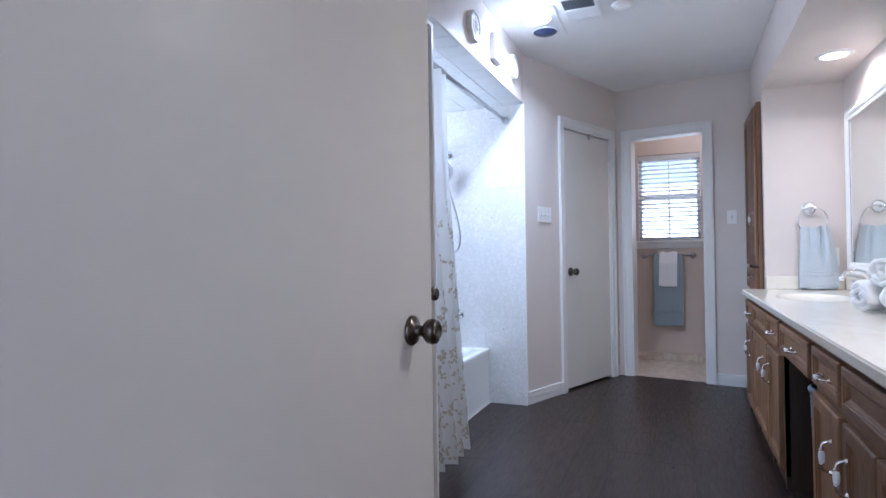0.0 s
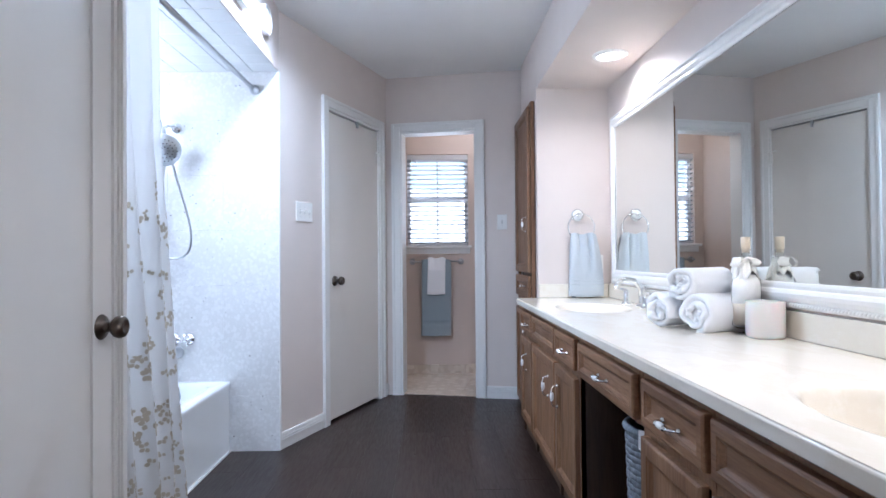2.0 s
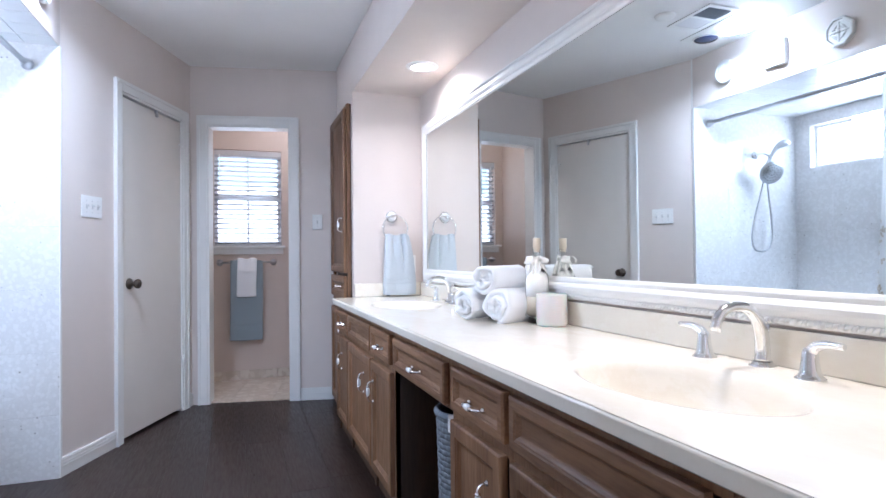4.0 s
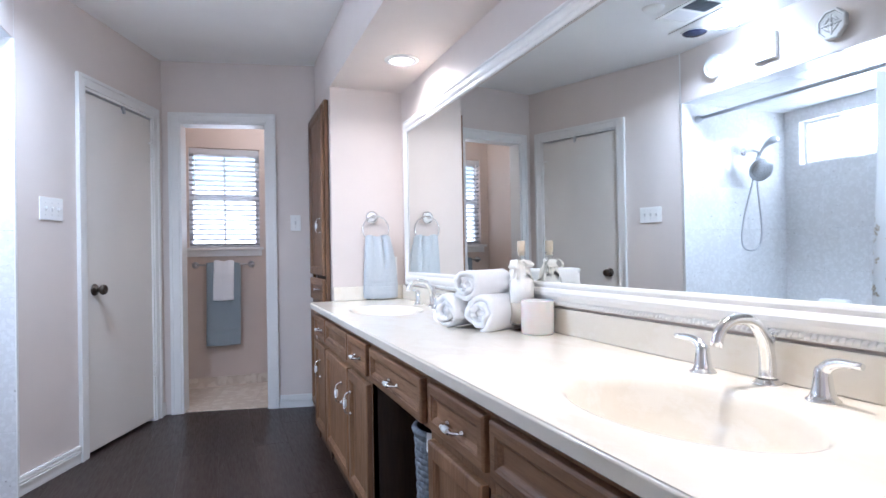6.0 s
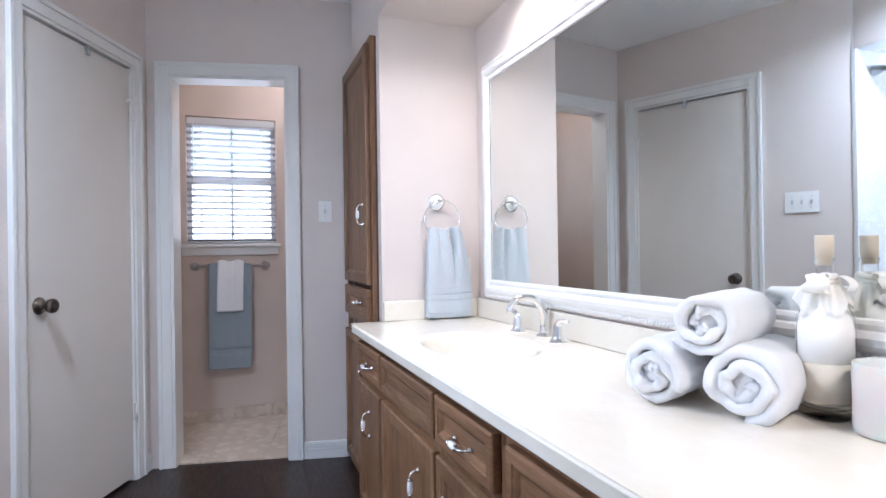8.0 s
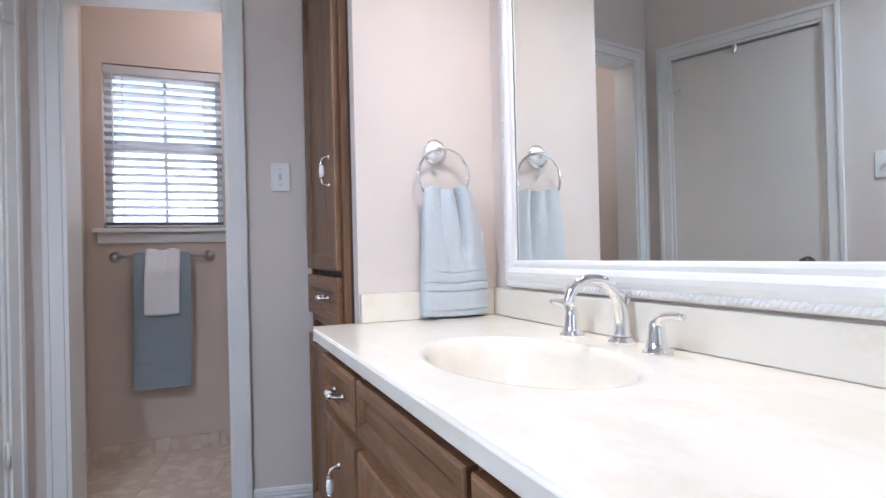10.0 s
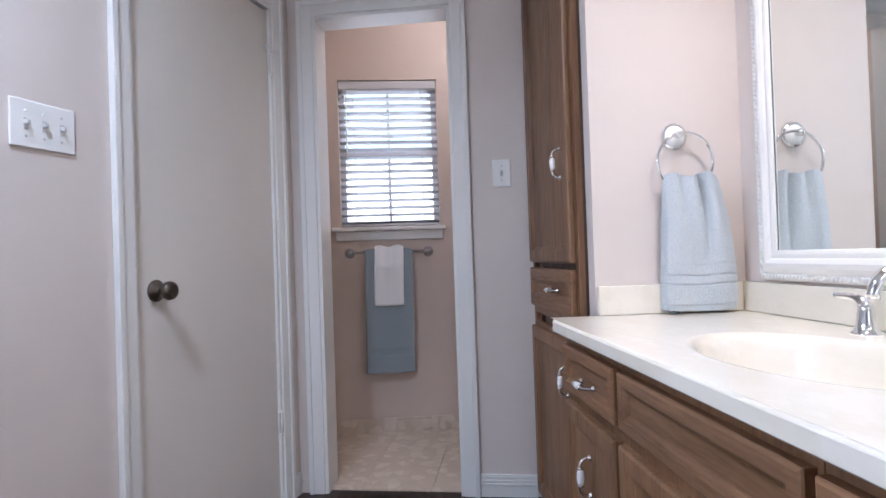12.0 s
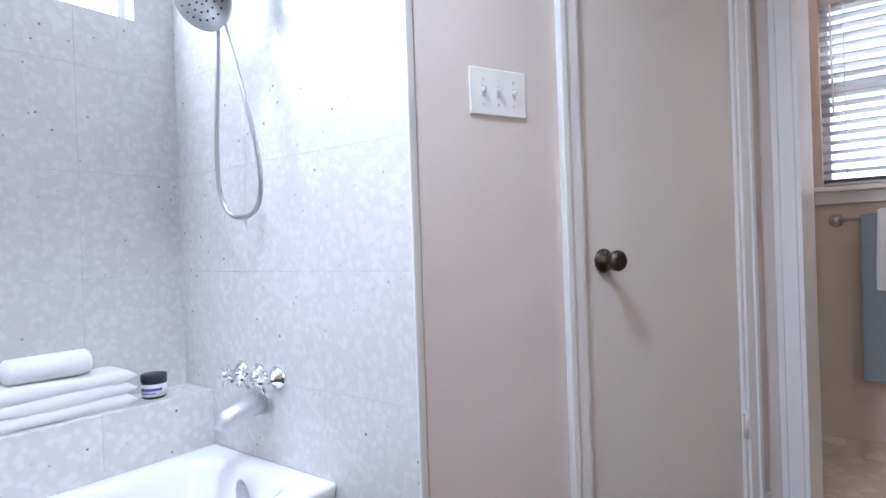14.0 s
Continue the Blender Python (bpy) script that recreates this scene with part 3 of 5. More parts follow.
def liner_at(u, v):
    a = radians(-150 + 120 * u)
    r = 0.134 + 0.003 * math.sin(9 * u) + 0.002 * v
    return Vector((r * math.cos(a), r * math.sin(a), 0.562 - (0.05 + 0.10 * u) * v + 0.004 * math.sin(7 * u)))


bm = bmesh.new()
sheet(bm, liner_at, 20, 6)
sheet(bm, lambda u, v: liner_at(u, v) * 0.99 if v > 0 else liner_at(u, v) * 0.985, 20, 6)
part("liner_flap", bm, TERRY_WHITE, bk, "white cloth liner folded over the rim")


# ---- countertop with two cast basins ----
def basin_segment(bm, y0, y1, cx, cy, rx, ry):
    x0, x1 = TOP_X + 0.006, WX
    angs = sorted({2 * math.pi * i / 72 for i in range(72)} | {math.atan2(y - cy, x - cx) % (2 * math.pi) for x in (x0, x1) for y in (y0, y1)})
    outer = []
    for a in angs:
        dx, dy = math.cos(a), math.sin(a)
        t = min(((x1 if dx > 0 else x0) - cx) / dx if abs(dx) > 1e-9 else 9, ((y1 if dy > 0 else y0) - cy) / dy if abs(dy) > 1e-9 else 9)
        outer.append(bm.verts.new((cx + t * dx, cy + t * dy, TOP_Z)))
    prev = outer
    prof = [(1.10, 0.0), (1.06, -0.001), (1.02, -0.004), (0.985, -0.012), (0.95, -0.03), (0.90, -0.066), (0.80, -0.108), (0.62, -0.137), (0.40, -0.150), (0.15, -0.155)]
    for i, (s, dz) in enumerate(prof):
        ring = [bm.verts.new((cx + s * rx * math.cos(a), cy + s * ry * math.sin(a), TOP_Z + dz)) for a in angs]
        for j in range(len(angs)):
            n = (j + 1) % len(angs)
            f = bm.faces.new((prev[j], prev[n], ring[n], ring[j]))
            f.smooth = i > 0
        prev = ring
    bm.faces.new(prev)


vt = thing("countertop", pose(0, 0, 0), "cream cultured-marble vanity top with two cast basins", "countertop")
bm = bmesh.new()
segs = [(0.83, 1.37), (2.20, 3.38), (4.21, 4.50)]
for a, b in segs:
    vs = [bm.verts.new(p) for p in ((TOP_X + 0.006, a, TOP_Z), (WX, a, TOP_Z), (WX, b, TOP_Z), (TOP_X + 0.006, b, TOP_Z))]
    bm.faces.new(vs)
basin_segment(bm, 1.37, 2.20, 0.645, 1.785, 0.168, 0.265)
basin_segment(bm, 3.38, 4.21, 0.645, 3.795, 0.168, 0.265)
edge = [(TOP_X + 0.006, TOP_Z), (TOP_X + 0.002, TOP_Z - 0.0015), (TOP_X, TOP_Z - 0.006), (TOP_X, TOP_Z - 0.030), (TOP_X + 0.004, TOP_Z - 0.034), (TOP_X + 0.05, TOP_Z - 0.034)]
lo = [bm.verts.new((x, 0.83, z)) for x, z in edge]
hi = [bm.verts.new((x, 4.45, z)) for x, z in edge]
for i in range(len(edge) - 1):
    bm.faces.new((lo[i], lo[i + 1], hi[i + 1], hi[i])).smooth = i in (0, 1, 3)
vs = [bm.verts.new(p) for p in ((TOP_X + 0.006, 4.45, TOP_Z), (TOP_X, 4.45, TOP_Z - 0.006), (TOP_X, 4.45, TOP_Z - 0.034), (0.51, 4.45, TOP_Z - 0.034), (0.51, 4.45, TOP_Z - 0.0005))]
bm.faces.new(vs)
bmesh.ops.remove_doubles(bm, verts=bm.verts, dist=0.0004)
part("top", bm, COUNTER, vt)
bm = bmesh.new()
box(bm, WX - 0.02, WX, 0.832, RECESS_Y - 0.002, TOP_Z + 0.0005, TOP_Z + 0.086, 0.003, 2)
part("backsplash", bm, COUNTER, vt)
bm = bmesh.new()
box(bm, 0.508, WX - 0.0205, RECESS_Y - 0.02, RECESS_Y - 0.0005, TOP_Z + 0.0005, TOP_Z + 0.086, 0.003, 2)
part("side_splash", bm, COUNTER, vt)
for cy in (1.785, 3.795):
    bm = bmesh.new()
    lathe(bm, [(0, 0.001), (0.016, 0.001), (0.021, 0.003), (0.023, 0.0), (0.023, -0.004)], 24, pose(0.645, cy, TOP_Z - 0.152))
    part("drain", bm, CHROME, vt, "chrome drain ring")


# ---- faucets ----
def faucet(cy, spread):
    f = thing("faucet", pose(0.912, cy, TOP_Z), "chrome widespread faucet with two lever handles", "faucet", "vanity faucets")
    bm = bmesh.new()
    lathe(bm, [(0, 0), (0.029, 0), (0.029, 0.004), (0.023, 0.008), (0.0205, 0.012)], 28, pose(0, 0, 0))
    pts = bez((0, 0, 0.006), (0.006, 0, 0.06), (0.0, 0, 0.135), (-0.07, 0, 0.138), 14)[:-1] + bez((-0.07, 0, 0.138), (-0.115, 0, 0.140), (-0.128, 0, 0.118), (-0.134, 0, 0.086), 8)
    rr = [0.0175 - 0.006 * min(1, i / 14) for i in range(len(pts))]
    tube(bm, pts, rr, 16)
    part("spout", bm, CHROME, f)
    bm = bmesh.new()
    tube(bm, [(0.010, 0, 0.05), (0.020, 0, 0.085), (0.021, 0, 0.098)], 0.003, 8)
    lathe(bm, [(0, 0.0), (0.006, 0.001), (0.007, 0.006), (0.004, 0.011), (0, 0.012)], 14, pose(0.021, 0, 0.096))
    part("lift_rod", bm, CHROME, f)
    for s in (-1, 1):
        bm = bmesh.new()
        m = pose(-0.03, s * spread, 0)
        lathe(bm, [(0, 0), (0.029, 0), (0.029, 0.004), (0.025, 0.007), (0.021, 0.012), (0.0185, 0.022), (0.0155, 0.045), (0.0145, 0.055), (0.011, 0.064), (0, 0.067)], 28, m)
        arm = bez((0.0, 0, 0.05), (0.002, s * 0.008, 0.075), (-0.004, s * 0.03, 0.078), (-0.006, s * 0.075, 0.076), 10)
        tube(bm, [m @ p for p in arm], [0.0135 - 0.0075 * (i / 10) for i in range(11)], 12)
        part("lever_handle", bm, CHROME, f)
    return f


faucet(1.818, 0.139)
faucet(3.83, 0.138)

# ---- mirror ----
mr = thing("wall_mirror", pose(WX, 2.65, 0.90), "large wall mirror in white carved wooden frame", "mirror")
Y0, Y1, Z0, Z1 = -1.78, 1.75, -0.006, 1.008
bm = bmesh.new()
box(bm, -0.022, -0.002, Y0 + 0.06, Y1 - 0.06, Z0 + 0.05, Z1 - 0.05)
part("glass", bm, MIRROR, mr, "clear silvered mirror glass")
# moulded frame: (inset, height off the wall)
prof = [(0.0, 0.002), (0.0, 0.018), (0.004, 0.022), (0.018, 0.024), (0.024, 0.030), (0.034, 0.036), (0.046, 0.038), (0.056, 0.034), (0.060, 0.029), (0.070, 0.031), (0.078, 0.029), (0.081, 0.024)]
bm = bmesh.new()
loops = [[bm.verts.new((-h, y, z)) for y, z in ((Y0 + i, Z0 + i), (Y1 - i, Z0 + i), (Y1 - i, Z1 - i), (Y0 + i, Z1 - i))] for i, h in prof]
for a, b in zip(loops, loops[1:]):
    for j in range(4):
        bm.faces.new((a[j], a[(j + 1) % 4], b[(j + 1) % 4], b[j]))
part("frame", bm, TRIM, mr, "white moulded frame")
bead = bmesh.new()
lathe(bead, [(0, -0.011), (0.004, -0.008), (0.0062, 0), (0.004, 0.008), (0, 0.011)], 8)
bead_mesh = mesh_of("rope_bead", bead, TRIM)
rope = bmesh.new()
src = bmesh.new()
src.from_mesh(bead_mesh)
for side, length in (("b", Y1 - Y0), ("t", Y1 - Y0), ("l", Z1 - Z0), ("r", Z1 - Z0)):
    count = int(length / 0.0135)
    for i in range(count):
        s = (i + 0.5) / count * (length - 0.024) + 0.012
        if side in "bt":
            m = pose(-0.0235, Y0 + s, Z0 + 0.011 if side == "b" else Z1 - 0.011, 55, 0, 0)
        else:
            m = pose(-0.0235, Y0 + 0.011 if side == "l" else Y1 - 0.011, Z0 + s, -35, 0, 0)
        start = len(rope.verts)
        rope.from_mesh(bead_mesh)
        rope.verts.ensure_lookup_table()
        bmesh.ops.transform(rope, matrix=m, verts=rope.verts[start:])
src.free()
tagged(part("rope_moulding", rope, TRIM, mr, "carved rope edge"), kind="stuff")

# ---- tall cabinet ----
tc = thing("linen_cabinet", pose(0.478, 4.855, 0), "tall narrow brown oak linen cabinet beside the doorway", "cabinet")
o = 4.855
bm = bmesh.new()
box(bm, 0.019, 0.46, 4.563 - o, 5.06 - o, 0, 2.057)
part("body", bm, OAK_SHADED, tc)
bm = bmesh.new()
ya, yb = 4.563 - o, 5.155 - o
for za, zb in ((2.025, 2.058), (0.95, 0.985), (0.755, 0.80), (0.70, 0.72), (0.0, 0.05)):
    box(bm, 0.0, 0.019, ya + 0.03, yb - 0.03, za, zb)
box(bm, 0.0, 0.019, ya, ya + 0.03, 0, 2.058)
box(bm, 0.0, 0.019, yb - 0.03, yb, 0, 2.058)
part("face_frame", bm, OAK_V, tc)
for nm, z0, z1, grain, hz, up in (("upper_door", 0.955, 2.03, OAK_V, 1.27, True), ("drawer_front", 0.785, 0.932, OAK_H, 0.86, False), ("lower_door", 0.045, 0.705, OAK_V, 0.58, True)):
    bm = bmesh.new()
    front(bm, 4.588 - o, 5.125 - o, z0, z1, -0.002, 0.020, 0.042)
    d = part(nm, bm, grain, tc)
    pull(d, (4.655 if up else 4.80) - o, hz, -0.02 if up else -0.013, up)


# ---- lights and ceiling fittings ----
def downlight(x, y):
    d = thing("downlight", pose(x, y, SOFFIT_Z), "round recessed lit downlight in the soffit", "ceiling light", "soffit downlights")
    bm = bmesh.new()
    lathe(bm, [(0.062, -0.004), (0.064, -0.010), (0.085, -0.007), (0.092, -0.002), (0.092, 0.0)], 40)
    part("trim_ring", bm, PLASTIC, d)
    bm = bmesh.new()
    lathe(bm, [(0, -0.0055), (0.03, -0.0055), (0.0625, -0.0045)], 40)
    part("lens", bm, LAMP_WARM, d, "glowing white lens")


downlight(0.785, 3.90)
downlight(0.785, 1.80)
cl = thing("heat_lamp_fixture", pose(-0.77, 3.63, CEIL_Z), "white ceiling fixture with lit bulb and heat lamp", "ceiling light")
bm = bmesh.new()
box(bm, -0.115, 0.115, -0.215, 0.215, -0.010, 0.0, 0.004, 2)
part("plate", bm, PLASTIC, cl)
bm = bmesh.new()
lathe(bm, [(0.085, -0.016), (0.085, -0.022), (0.078, -0.022), (0.07, -0.018)], 32, pose(0, -0.10, 0))
lathe(bm, [(0.085, -0.016), (0.085, -0.022), (0.078, -0.022), (0.07, -0.018)], 32, pose(0, 0.11, 0))
part("bulb_ring", bm, PLASTIC, cl)
bm = bmesh.new()
lathe(bm, [(0.075, -0.017), (0.07, -0.024), (0.04, -0.034), (0, -0.037)], 32, pose(0, -0.10, 0))
part("lit_bulb", bm, LAMP_COOL, cl, "glowing cool white bulb")
bm = bmesh.new()
lathe(bm, [(0.075, -0.017), (0.065, -0.026), (0.035, -0.036), (0, -0.039)], 32, pose(0, 0.11, 0))
part("heat_bulb", bm, LENS, cl, "dark blue unlit heat bulb")
vg = thing("exhaust_vent", pose(-0.52, 3.51, CEIL_Z), "white square ceiling exhaust vent with grille", "vent")
bm = bmesh.new()
for x0, x1, y0, y1 in ((-0.11, 0.11, -0.17, -0.14), (-0.11, 0.11, 0.14, 0.17), (-0.11, -0.085, -0.14, 0.14), (0.085, 0.11, -0.14, 0.14), (-0.085, 0.085, -0.01, 0.01)):
    box(bm, x0, x1, y0, y1, -0.008, 0)
part("frame", bm, PLASTIC, vg)
# flat grey sheet: the hollow's shade is painted, nothing is cut out
bm = bmesh.new()
box(bm, -0.085, 0.085, -0.14, -0.01, -0.004, -0.001)
part("opening_shade", bm, NIGHT, vg)
bm = bmesh.new()
box(bm, -0.085, 0.085, 0.01, 0.14, -0.0065, -0.001)
part("diffuser", bm, VINYL, vg)
for i in range(8):
    bm = bmesh.new()
    box(bm, -0.085, 0.085, -0.132 + i * 0.016, -0.127 + i * 0.016, -0.0075, -0.003)
    part("slat", bm, NIGHT, vg)
bm = bmesh.new()
lathe(bm, [(0, -0.016), (0.04, -0.016), (0.054, -0.013), (0.06, -0.005), (0.062, 0)], 36)
single("smoke_detector", bm, PLASTIC, "round white smoke detector on the ceiling", "smoke detector", pose(-0.29, 3.56, CEIL_Z))


# lamp on the toilet room's ceiling
tl = thing("toilet_ceiling_light", pose(0.35, 5.62, CEIL_Z), "round warm frosted ceiling light in the toilet room", "ceiling light")
bm = bmesh.new()
lathe(bm, [(0, 0), (0.11, 0), (0.115, -0.006), (0.112, -0.018), (0.10, -0.02), (0, -0.02)], 36)
part("base_plate", bm, STEEL, tl)
bm = bmesh.new()
lathe(bm, [(0.10, -0.02), (0.102, -0.035), (0.085, -0.058), (0.05, -0.072), (0, -0.077)], 36)
part("glass_dome", bm, LAMP_WARM, tl, "frosted warm glowing glass dome")

# ---- switch plates, outlet ----
def switch_plate(name, m, w, h, xs, label):
    s = thing(name, m, label, "light switch")
    bm = bmesh.new()
    box(bm, -w / 2, w / 2, -0.006, 0, -h / 2, h / 2, 0.003, 2)
    part("plate", bm, PLASTIC, s)
    for x in xs:
        bm = bmesh.new()
        box(bm, x - 0.0055, x + 0.0055, -0.0075, -0.0055, -0.013, 0.013)
        box(bm, x - 0.0045, x + 0.0045, -0.018, -0.006, -0.002, 0.008, 0.0015, 1, Matrix.Translation((0, 0, 0)))
        part("toggle", bm, TOGGLE, s)
        for z in (-0.03, 0.03):
            bm = bmesh.new()
            lathe(bm, [(0, 0.0013), (0.003, 0.001), (0.0035, 0)], 10, pose(x, -0.006, z, 90, 0, 0))
            part("screw", bm, TOGGLE, s)


switch_plate("light_switch", run(A_CORNER, B_CORNER) @ pose(0.250, 0, 1.338), 0.168, 0.115, (-0.046, 0, 0.046), "white three-gang switch plate on beige wall")
switch_plate("light_switch", run(B_CORNER, C_CORNER) @ pose(0.897, 0, 1.32), 0.072, 0.113, (0,), "white single switch plate beside the doorway")
ol = thing("wall_outlet", pose(0.885, RECESS_Y, 1.008), "ivory outlet plate beside the hanging towel", "outlet")
bm = bmesh.new()
box(bm, -0.036, 0.034, -0.006, 0, -0.058, 0.058, 0.003, 2)
part("plate", bm, PLASTIC, ol)
for z in (-0.02, 0.02):
    bm = bmesh.new()
    lathe(bm, [(0, 0.0022), (0.0155, 0.002), (0.017, 0)], 20, pose(0, -0.006, z, 90, 0, 0))
    part("socket", bm, TOGGLE, ol)


# ---- towel ring and hand towel ----
rg = thing("towel_ring", pose(0.757, RECESS_Y, 1.318), "chrome towel ring with white porcelain rosette", "towel ring")
bm = bmesh.new()
lathe(bm, [(0, 0), (0.038, 0), (0.040, 0.004), (0.036, 0.008), (0.032, 0.010)], 32, pose(0, 0, 0, 90, 0, 0))
for a in range(20):
    t = 2 * math.pi * a / 20
    lathe(bm, [(0, 0.003), (0.0035, 0.001), (0.004, -0.002)], 8, pose(0.036 * math.cos(t), -0.006, 0.036 * math.sin(t), 90, 0, 0))
part("beaded_rim", bm, CHROME, rg)
bm = bmesh.new()
lathe(bm, [(0.032, 0.008), (0.028, 0.014), (0.016, 0.019), (0, 0.021)], 32, pose(0, 0, 0, 90, 0, 0))
part("rosette", bm, PORCELAIN, rg, "white porcelain rosette")
bm = bmesh.new()
lathe(bm, [(0.008, 0.018), (0.009, 0.03), (0.012, 0.036), (0.009, 0.044), (0, 0.046)], 16, pose(0, 0, 0, 90, 0, 0))
tube(bm, [(0.016 + 0.083 * math.sin(a), -0.036, -0.078 + 0.083 * math.cos(a)) for a in [2 * math.pi * i / 48 for i in range(48)]], 0.0045, 10, True)
part("ring", bm, CHROME, rg)


def hang(bm, width_top, width_bot, height, fold, depth, layers=2, pinch=0.3, seed=0.0, nu=40, nv=48, bands=(), skew=0.0, crease=0.0, hem=False):
    """A folded towel that hangs from a bar: front and back leaf joined over the top, local x across, z down from 0."""
    def f(side):
        def g(u, v):
            w = width_top + (width_bot - width_top) * min(1, v * 1.25) ** 0.7
            x = (u - 0.5) * w + 0.004 * math.sin(3 * v + seed) - skew * (1 - min(1, v * 1.25) ** 0.7)
            soft = max(0.0, 1 - v * 1.05)
            wave = fold * soft * (math.sin(2 * math.pi * (u * 1.6 + 0.12 * seed)) - 0.9 * math.exp(-((u - 0.62) / 0.05) ** 2))
            edge = 0.005 * (1 - abs(2 * u - 1) ** 6)
            y = side * (depth * (0.35 + 0.65 * min(1, v * 3)) * 0.5 + edge) - wave * (1 if side < 0 else 0.4)
            if side < 0 and crease:
                deep = crease * max(0.0, 1 - v / 0.62) ** 0.8
                uc = 0.66 - 0.05 * v
                y += deep * (math.exp(-((u - uc) / 0.045) ** 2) - 0.55 * math.exp(-((u - uc + 0.17) / 0.10) ** 2) - 0.45 * math.exp(-((u - uc - 0.15) / 0.09) ** 2))
                y += 0.5 * crease * max(0.0, 1 - v / 0.4) * math.exp(-((u - 0.30) / 0.05) ** 2)
                y -= 0.004 * math.sin(2 * math.pi * 1.5 * u + 1) * v
            if hem and v > 0.955:
                y += 0.003 * (-side)
            for b0, b1 in bands:
                if b0 < v < b1:
                    y += 0.0040 * (-side) * (0.6 + 0.4 * math.cos((v - b0) / (b1 - b0) * 6 * math.pi))
            z = -v * height + 0.006 * soft * math.sin(2 * math.pi * u * 1.6) - 0.004 * math.sin(math.pi * u) * v
            pile = 0.0011 if crease else 0.0005
            if any(b0 < v < b1 for b0, b1 in bands):
                pile *= 0.25
            p = Vector((x, y, z))
            return p + pile * noise.noise_vector(p * 330 + Vector((seed, 7, 0)))
        return g
    a = sheet(bm, f(-1), nu, nv)
    b = sheet(bm, f(1), nu, nv)
    for i in range(nu):
        bm.faces.new((a[i][0], a[i + 1][0], b[i + 1][0], b[i][0])).smooth = True
        bm.faces.new((a[i][nv], a[i + 1][nv], b[i + 1][nv], b[i][nv])).smooth = True
    for j in range(nv):
        for i in (0, nu):
            bm.faces.new((a[i][j], a[i][j + 1], b[i][j + 1], b[i][j])).smooth = True


ht = thing("hand_towel", pose(0.796, RECESS_Y - 0.040, 1.200), "pale blue terry hand towel hanging from ring", "towel")
bm = bmesh.new()
hang(bm, 0.152, 0.212, 0.388, 0.004, 0.042, nu=110, nv=190, bands=((0.655, 0.672), (0.735, 0.752), (0.80, 0.815)), skew=0.014, crease=0.028, hem=True)
part("cloth", bm, TERRY_BLUE, ht)
bm = bmesh.new()
box(bm, -0.092, -0.064, -0.012, -0.009, -0.398, -0.384)
part("sewn_tag", bm, TAG, ht, "small grey sewn tag")


# ---- rolled towels, bottle, candle ----
def towel_roll(m, r, length, turns, label, squash=1.0, seed=0.0):
    """A rolled towel lying along local x; its spiral end faces -x."""
    t = thing("rolled_towel", m, label, "towel", "rolled white towels")
    bm = bmesh.new()
    n = int(turns * 36)
    th = r / (turns + 0.55)

    def spiral(k, off):
        a = 2 * math.pi * k / 36
        rr = th * (0.55 + k / 36) + off
        soft = max(0.25, 1 - k / n)
        wob = 1 + 0.05 * math.sin(2 * a + seed) + soft * (0.11 * math.sin(1.37 * a + 2 * seed) + 0.08 * math.sin(4.3 * a + seed) + 0.05 * math.sin(7.1 * a))
        return rr * wob * math.cos(a + seed), rr * wob * math.sin(a + seed) * squash

    rows = []
    for k in range(n + 1):
        out, inn = spiral(k, th * 0.47), spiral(k, -th * 0.47)
        mid = spiral(k, 0.05 * th)
        jit = 0.006 * math.sin(0.35 * k + seed) + 0.006 * math.sin(0.11 * k + 3 * seed) + 0.004 * math.sin(0.83 * k)
        rows.append([bm.verts.new((jit + 0.004, *inn)), bm.verts.new((jit - 0.003, *mid)), bm.verts.new((jit + 0.004, *out)), *[bm.verts.new((length * q, out[0] * 1.02, out[1] * 1.02)) for q in (0.12, 0.24, 0.36, 0.48, 0.6, 0.72, 0.84)],
                     bm.verts.new((length - jit - 0.008, *out)), bm.verts.new((length - jit + 0.003, *mid)), bm.verts.new((length - jit - 0.006, *inn))])
    for a, b in zip(rows, rows[1:]):
        for i in range(13):
            bm.faces.new((a[i], a[(i + 1) % 13], b[(i + 1) % 13], b[i])).smooth = True
    bm.faces.new(rows[0])
    bm.faces.new(rows[-1][::-1])
    for v in bm.verts:
        v.co += 0.0035 * noise.noise_vector(v.co * 42 + Vector((seed, 0, 0))) + 0.0016 * noise.noise_vector(v.co * 160)
    part("rolled_cloth", bm, TERRY_WHITE, t)
    bm = bmesh.new()
    lathe(bm, [(0, 0.012), (th * 0.9, 0.012), (th * 0.9, length - 0.012), (0, length - 0.012)], 16, pose(0, 0, 0, 0, 90, 0))
    part("core", bm, TERRY_WHITE, t)
    return t


towel_roll(pose(0.650, 2.975, TOP_Z + 0.060, 0, 0, 24), 0.060, 0.225, 2.5, "rolled white terry towel at the stack's base", 1.0, 0.4)
towel_roll(pose(0.722, 2.832, TOP_Z + 0.062, 0, 0, 24), 0.074, 0.23, 2.4, "loosely rolled white terry towel at the stack's base", 0.84, 2.2)
towel_roll(pose(0.698, 2.892, TOP_Z + 0.165, 0, 0, 24), 0.058, 0.225, 2.3, "rolled white terry towel on top of the stack", 0.97, 4.0)

bo = thing("bottle", pose(0.885, 2.798, TOP_Z), "corked clear glass bottle with salts and ribbon", "bottle")
bm = bmesh.new()
